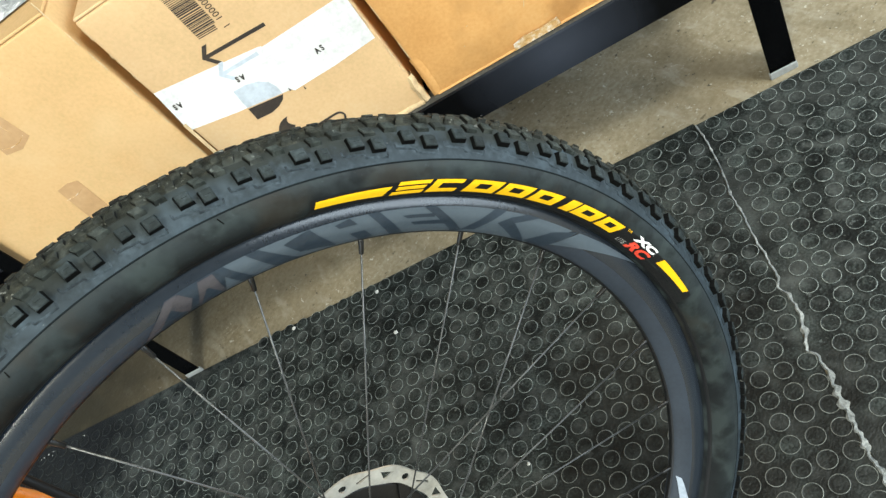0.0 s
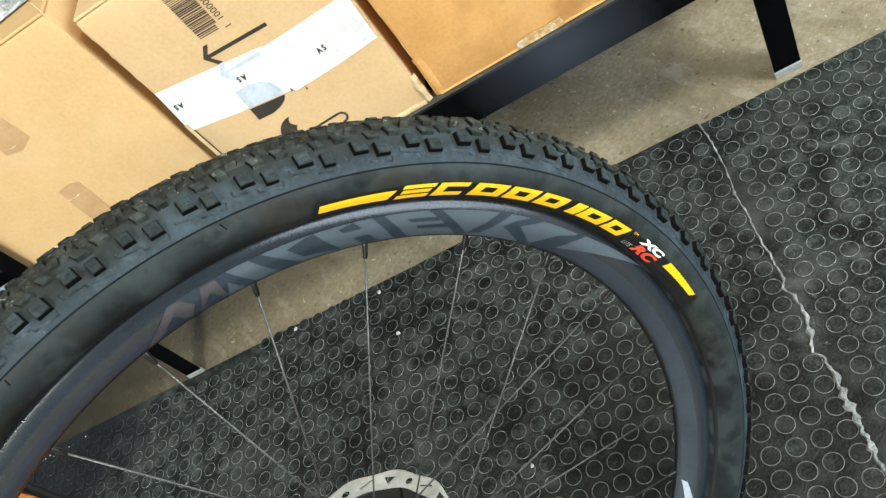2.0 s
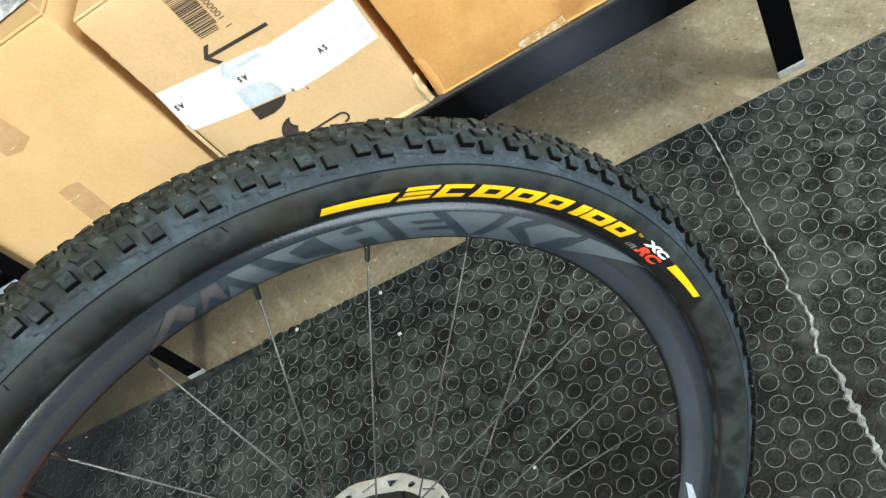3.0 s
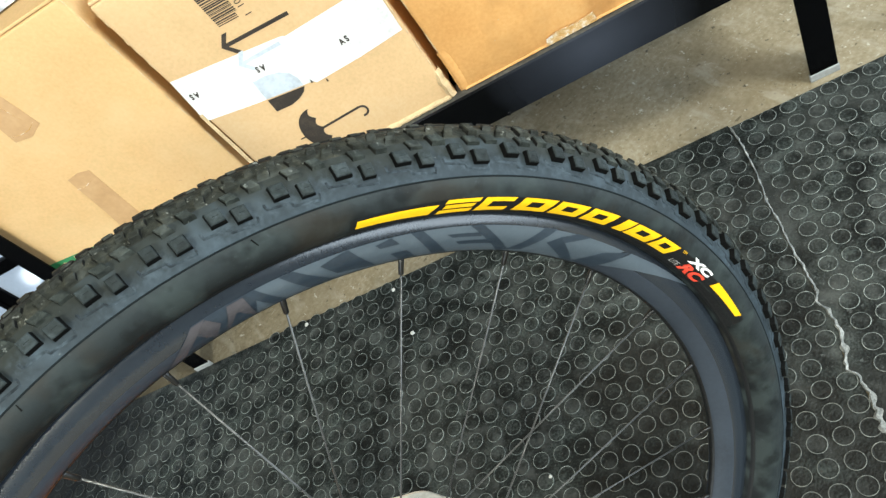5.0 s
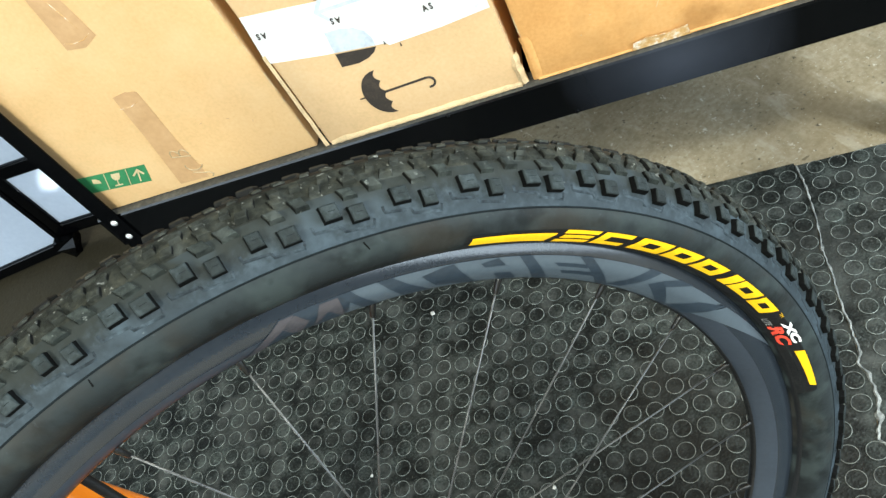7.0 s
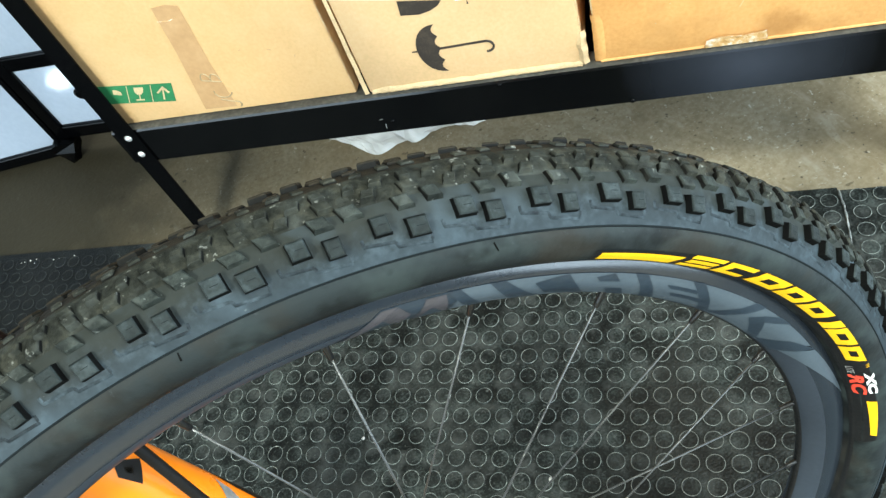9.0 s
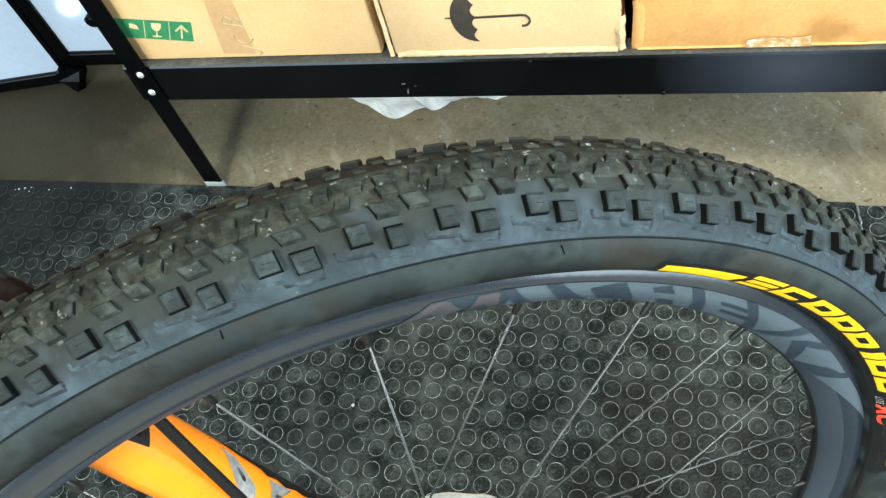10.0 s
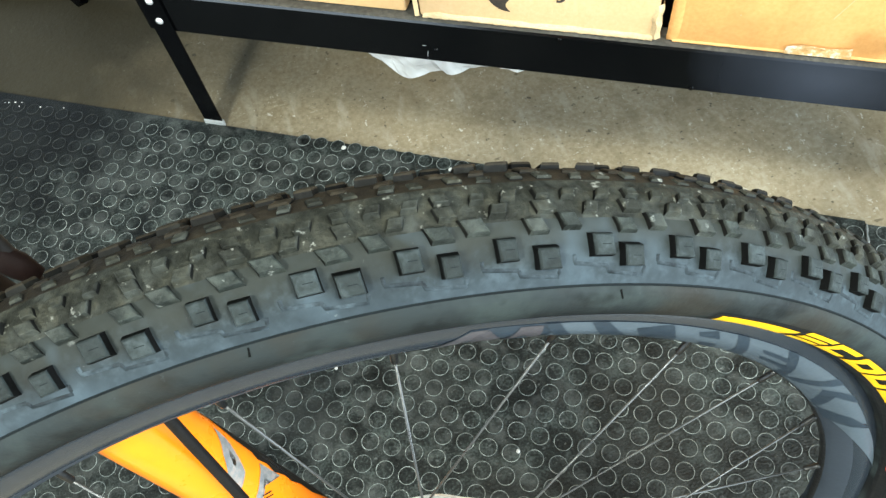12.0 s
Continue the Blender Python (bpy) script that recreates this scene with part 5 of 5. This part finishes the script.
# spokes and nipples
SIGN = [-1, 1, 1, -1]
for k in range(24):
    ang = 80.4 - 15.0 * k
    near = k % 2 == 0
    a = radians(ang)
    radial, tang = Vector((math.cos(a), 0, math.sin(a))), Vector((-math.sin(a), 0, math.cos(a)))
    y_hub = -0.022 if near else 0.026
    off = 0.021 * SIGN[k % 4]
    # the spoke's line passes the axle at the distance off
    hub = radial * 0.017 + tang * off + Vector((0, y_hub, 0))
    top = radial * 0.2912
    d = (hub - top).normalized()
    bm = tube(bmesh.new(), [top + d * 0.012, hub], 0.00070, 8)
    part("spoke", bm, SPOKE, bike, "", True, UP)
    bm = tube(bmesh.new(), [top - d * 0.002, top + d * 0.003, top + d * 0.0115, top + d * 0.012], [0.0020, 0.0020, 0.0017, 0.0012], 8)
    part("nipple", bm, NIPPLE, bike, "", True, UP)

# hub, axle, rotor
bm = bmesh.new()
lathe(bm, [(0.0, -0.040), (0.012, -0.040), (0.0145, -0.036), (0.0145, -0.027), (0.026, -0.025), (0.026, -0.020), (0.015, -0.015), (0.013, 0.0), (0.016, 0.016), (0.029, 0.022), (0.029, 0.030), (0.021, 0.033), (0.021, 0.042), (0.017, 0.060), (0.0, 0.060)], 32, closed=False)
part("hub", bm, NIPPLE, bike, "black alloy hub", True, UP)


def rotor_bm():
    """A brake disc: a waved ring pierced by slanted slots, drops and triangles in turn."""
    bm = bmesh.new()
    y0, y1 = 0.0392, 0.0410
    edges = []

    def loop(pts):
        vs_ = [bm.verts.new((r * math.cos(a), y0, r * math.sin(a))) for r, a in pts]
        edges.extend(bm.edges.new((vs_[k], vs_[(k + 1) % len(vs_)])) for k in range(len(vs_)))

    turn = [2 * math.pi * k / 240 for k in range(240)]
    loop([(0.0795 + 0.0011 * math.cos(12 * a), a) for a in turn])
    loop([(0.0650 + 0.0006 * math.cos(12 * a + 1.5), a) for a in turn[::2]])
    for k in range(24):
        a = 2 * math.pi * (k + 0.3) / 24
        if k % 3 == 0:
            loop([(0.0748, a - 0.080), (0.0760, a - 0.045), (0.0716, a + 0.100), (0.0696, a + 0.085)])
        elif k % 3 == 1:
            loop([(0.0718 + 0.0033 * math.sin(2 * math.pi * q / 10), a + 0.050 * math.cos(2 * math.pi * q / 10)) for q in range(10)])
        else:
            loop([(0.0756, a - 0.085), (0.0756, a + 0.070), (0.0684, a + 0.012), (0.0684, a - 0.008)])
    bmesh.ops.triangle_fill(bm, use_beauty=True, use_dissolve=False, edges=edges, normal=(0, 1, 0))
    rim_edges = [e for e in bm.edges if e.is_boundary]
    low = bm.faces[:]
    dup = bmesh.ops.duplicate(bm, geom=bm.verts[:] + bm.edges[:] + low)
    for v in [g for g in dup["geom"] if isinstance(g, bmesh.types.BMVert)]:
        v.co.y = y1
    pair = dup["vert_map"]
    for e in rim_edges:
        a, b = e.verts
        bm.faces.new((a, b, pair[b], pair[a]))
    bmesh.ops.recalc_face_normals(bm, faces=bm.faces)
    return bm


def rotor_arm():
    bm = bmesh.new()
    pts = [(0.0665, 0.00), (0.0665, 0.20), (0.0450, -0.10), (0.0230, -0.28), (0.0230, -0.62), (0.0430, -0.30)]
    slab(bm, pts, 0.0016, lambda r_, da, h: (r_ * math.cos(da), 0.0409 - h, r_ * math.sin(da)))
    bmesh.ops.recalc_face_normals(bm, faces=bm.faces)
    return bm


rotor = part("brake_rotor", rotor_bm(), ROTOR, bike, "slotted steel brake rotor", False, UP)
for k in range(6):
    part("rotor_arm", rotor_arm(), NIPPLE, rotor, "", False, Matrix.Rotation(-radians(60 * k + 12), 4, "Y"))
bm = bmesh.new()
lathe(bm, [(0.0200, 0.0420), (0.0612, 0.0420), (0.0628, 0.0424), (0.0628, 0.0436), (0.0200, 0.0436)], 72)
part("rotor_carrier", bm, NIPPLE, rotor, "black disc carrier", True)

# the fork: one fat leg on the far side, raked backwards, with its hose
def leg_axis(z):
    return Vector((-0.0524 - 0.2746 * z, 0.0745, z))


LEG = [(-0.045, 0.018), (-0.02, 0.022), (0.01, 0.0238), (0.05, 0.0240), (0.10, 0.0234), (0.16, 0.0230), (0.22, 0.0230), (0.255, 0.0235), (0.275, 0.0240), (0.28, 0.0235)]
fork = part("fork_leg", tube(bmesh.new(), [leg_axis(z) for z, _ in LEG], [r for _, r in LEG], 40), ORANGE, bike, "glossy orange single fork leg", True, UP)
part("leg_seal", tube(bmesh.new(), [leg_axis(0.278), leg_axis(0.285), leg_axis(0.305), leg_axis(0.31)], [0.0240, 0.0250, 0.0250, 0.0240], 32), DARK_RED, fork, "dark red clamping collar", True)
part("upper_tube", tube(bmesh.new(), [leg_axis(0.305), leg_axis(0.56)], 0.024, 32), DARK_RED, fork, "dark red upper fork tube", True)
bm = tube(bmesh.new(), [(0, 0.050, 0), (0, 0.074, 0)], 0.012, 28)
tube(bm, [(0.0, 0.074, 0.0), (-0.030, 0.075, 0.004), (-0.050, 0.075, 0.004)], [0.011, 0.013, 0.015], 20)
part("axle_clamp", bm, NIPPLE, fork, "black axle clamp", True)


def on_leg(z, turn, lift):
    """A place on the leg's skin; turn 0 faces the wheel, plus is forward."""
    r = 0.0
    for (za, ra), (zb, rb2) in zip(LEG, LEG[1:]):
        if za <= z <= zb:
            r = ra + (rb2 - ra) * (z - za) / (zb - za)
    a = radians(turn)
    ax = Vector((-0.2746, 0, 1)).normalized()
    fwd = Vector((1, 0, 0.2746)).normalized()
    return leg_axis(z) + (fwd * math.sin(a) + Vector((0, -1, 0)) * math.cos(a)) * (r + lift)


def leg_patch(bm, outline):
    """A thin decal from (height, turn) points, fanned from their middle."""
    c = (sum(p[0] for p in outline) / len(outline), sum(p[1] for p in outline) / len(outline))
    k = 5
    rings = [[bm.verts.new(on_leg(c[0] + (z - c[0]) * f / k, c[1] + (t - c[1]) * f / k, 0.0004)) for z, t in outline] for f in range(1, k + 1)]
    bm.faces.new(rings[0])
    for a, b in zip(rings, rings[1:]):
        for i in range(len(outline)):
            j = (i + 1) % len(outline)
            bm.faces.new((a[i], a[j], b[j], b[i]))


def dense(pts, n=6):
    out = []
    for (za, ta), (zb, tb) in zip(pts, pts[1:] + pts[:1]):
        out += [(za + (zb - za) * i / n, ta + (tb - ta) * i / n) for i in range(n)]
    return out


DECALS = [([(0.1521, 101), (0.1408, 94), (0.1268, 74), (0.1200, 63), (0.1164, 40), (0.1291, 41), (0.1421, 67)], FORK_GREY, "speckled grey fork decal"),
          ([(0.1077, 89), (0.0854, 90), (0.0990, 62), (0.0985, 46), (0.0950, 38), (0.1017, 39), (0.1056, 64)], FORK_GREY, "grey arrow-shaped fork decal"),
          ([(0.2025, 41), (0.2180, 36), (0.2260, 52), (0.2100, 72)], HOSE, "black pointed fork decal"),
          ([(0.160, 126), (0.134, 105), (0.1146, 101), (0.1097, 93), (0.0990, 97), (0.0917, 90), (0.0800, 97), (0.0716, 94), (0.0600, 101), (0.0466, 99), (0.010, 122), (0.100, 140)], HOSE, "black jagged fork decal"),
          ([(0.0979, 47), (0.0925, 60), (0.0915, 59), (0.0969, 46)], HOSE, "short black printed bar"),
          ([(0.0960, 43), (0.0900, 57), (0.0890, 56), (0.0950, 42)], HOSE, "short black printed bar")]
for pts_, mt, lb in DECALS:
    bm = bmesh.new()
    leg_patch(bm, dense(pts_))
    part("fork_decal", bm, mt, fork, lb, True)
hose = [(-0.150, 0.066, 0.52), (-0.112, 0.058, 0.43), (-0.0850, 0.0495, 0.36), (-0.0768, 0.0468, 0.30), (-0.0740, 0.0462, 0.25), (-0.0715, 0.046, 0.20), (-0.0688, 0.046, 0.15), (-0.0662, 0.046, 0.10), (-0.0650, 0.0465, 0.06), (-0.0660, 0.048, 0.02)]
part("hose_clip", tube(bmesh.new(), [(-0.078, 0.046, 0.336), (-0.082, 0.047, 0.343), (-0.087, 0.048, 0.350), (-0.090, 0.049, 0.354)], [0.004, 0.0055, 0.0055, 0.004], 10), DARK_RED, fork, "dark red hose clip", True)
part("brake_hose", tube(bmesh.new(), hose, 0.0033, 12), HOSE, fork, "black brake hose", True)

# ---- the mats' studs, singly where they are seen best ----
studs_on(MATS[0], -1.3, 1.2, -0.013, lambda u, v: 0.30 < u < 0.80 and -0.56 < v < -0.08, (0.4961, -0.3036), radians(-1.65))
studs_on(MATS[1], 0.9, 2.4, -0.021, lambda u, v: 0.98 < u < 1.35 and -0.60 < v < -0.03, (1.0763, -0.1429), radians(-0.77))
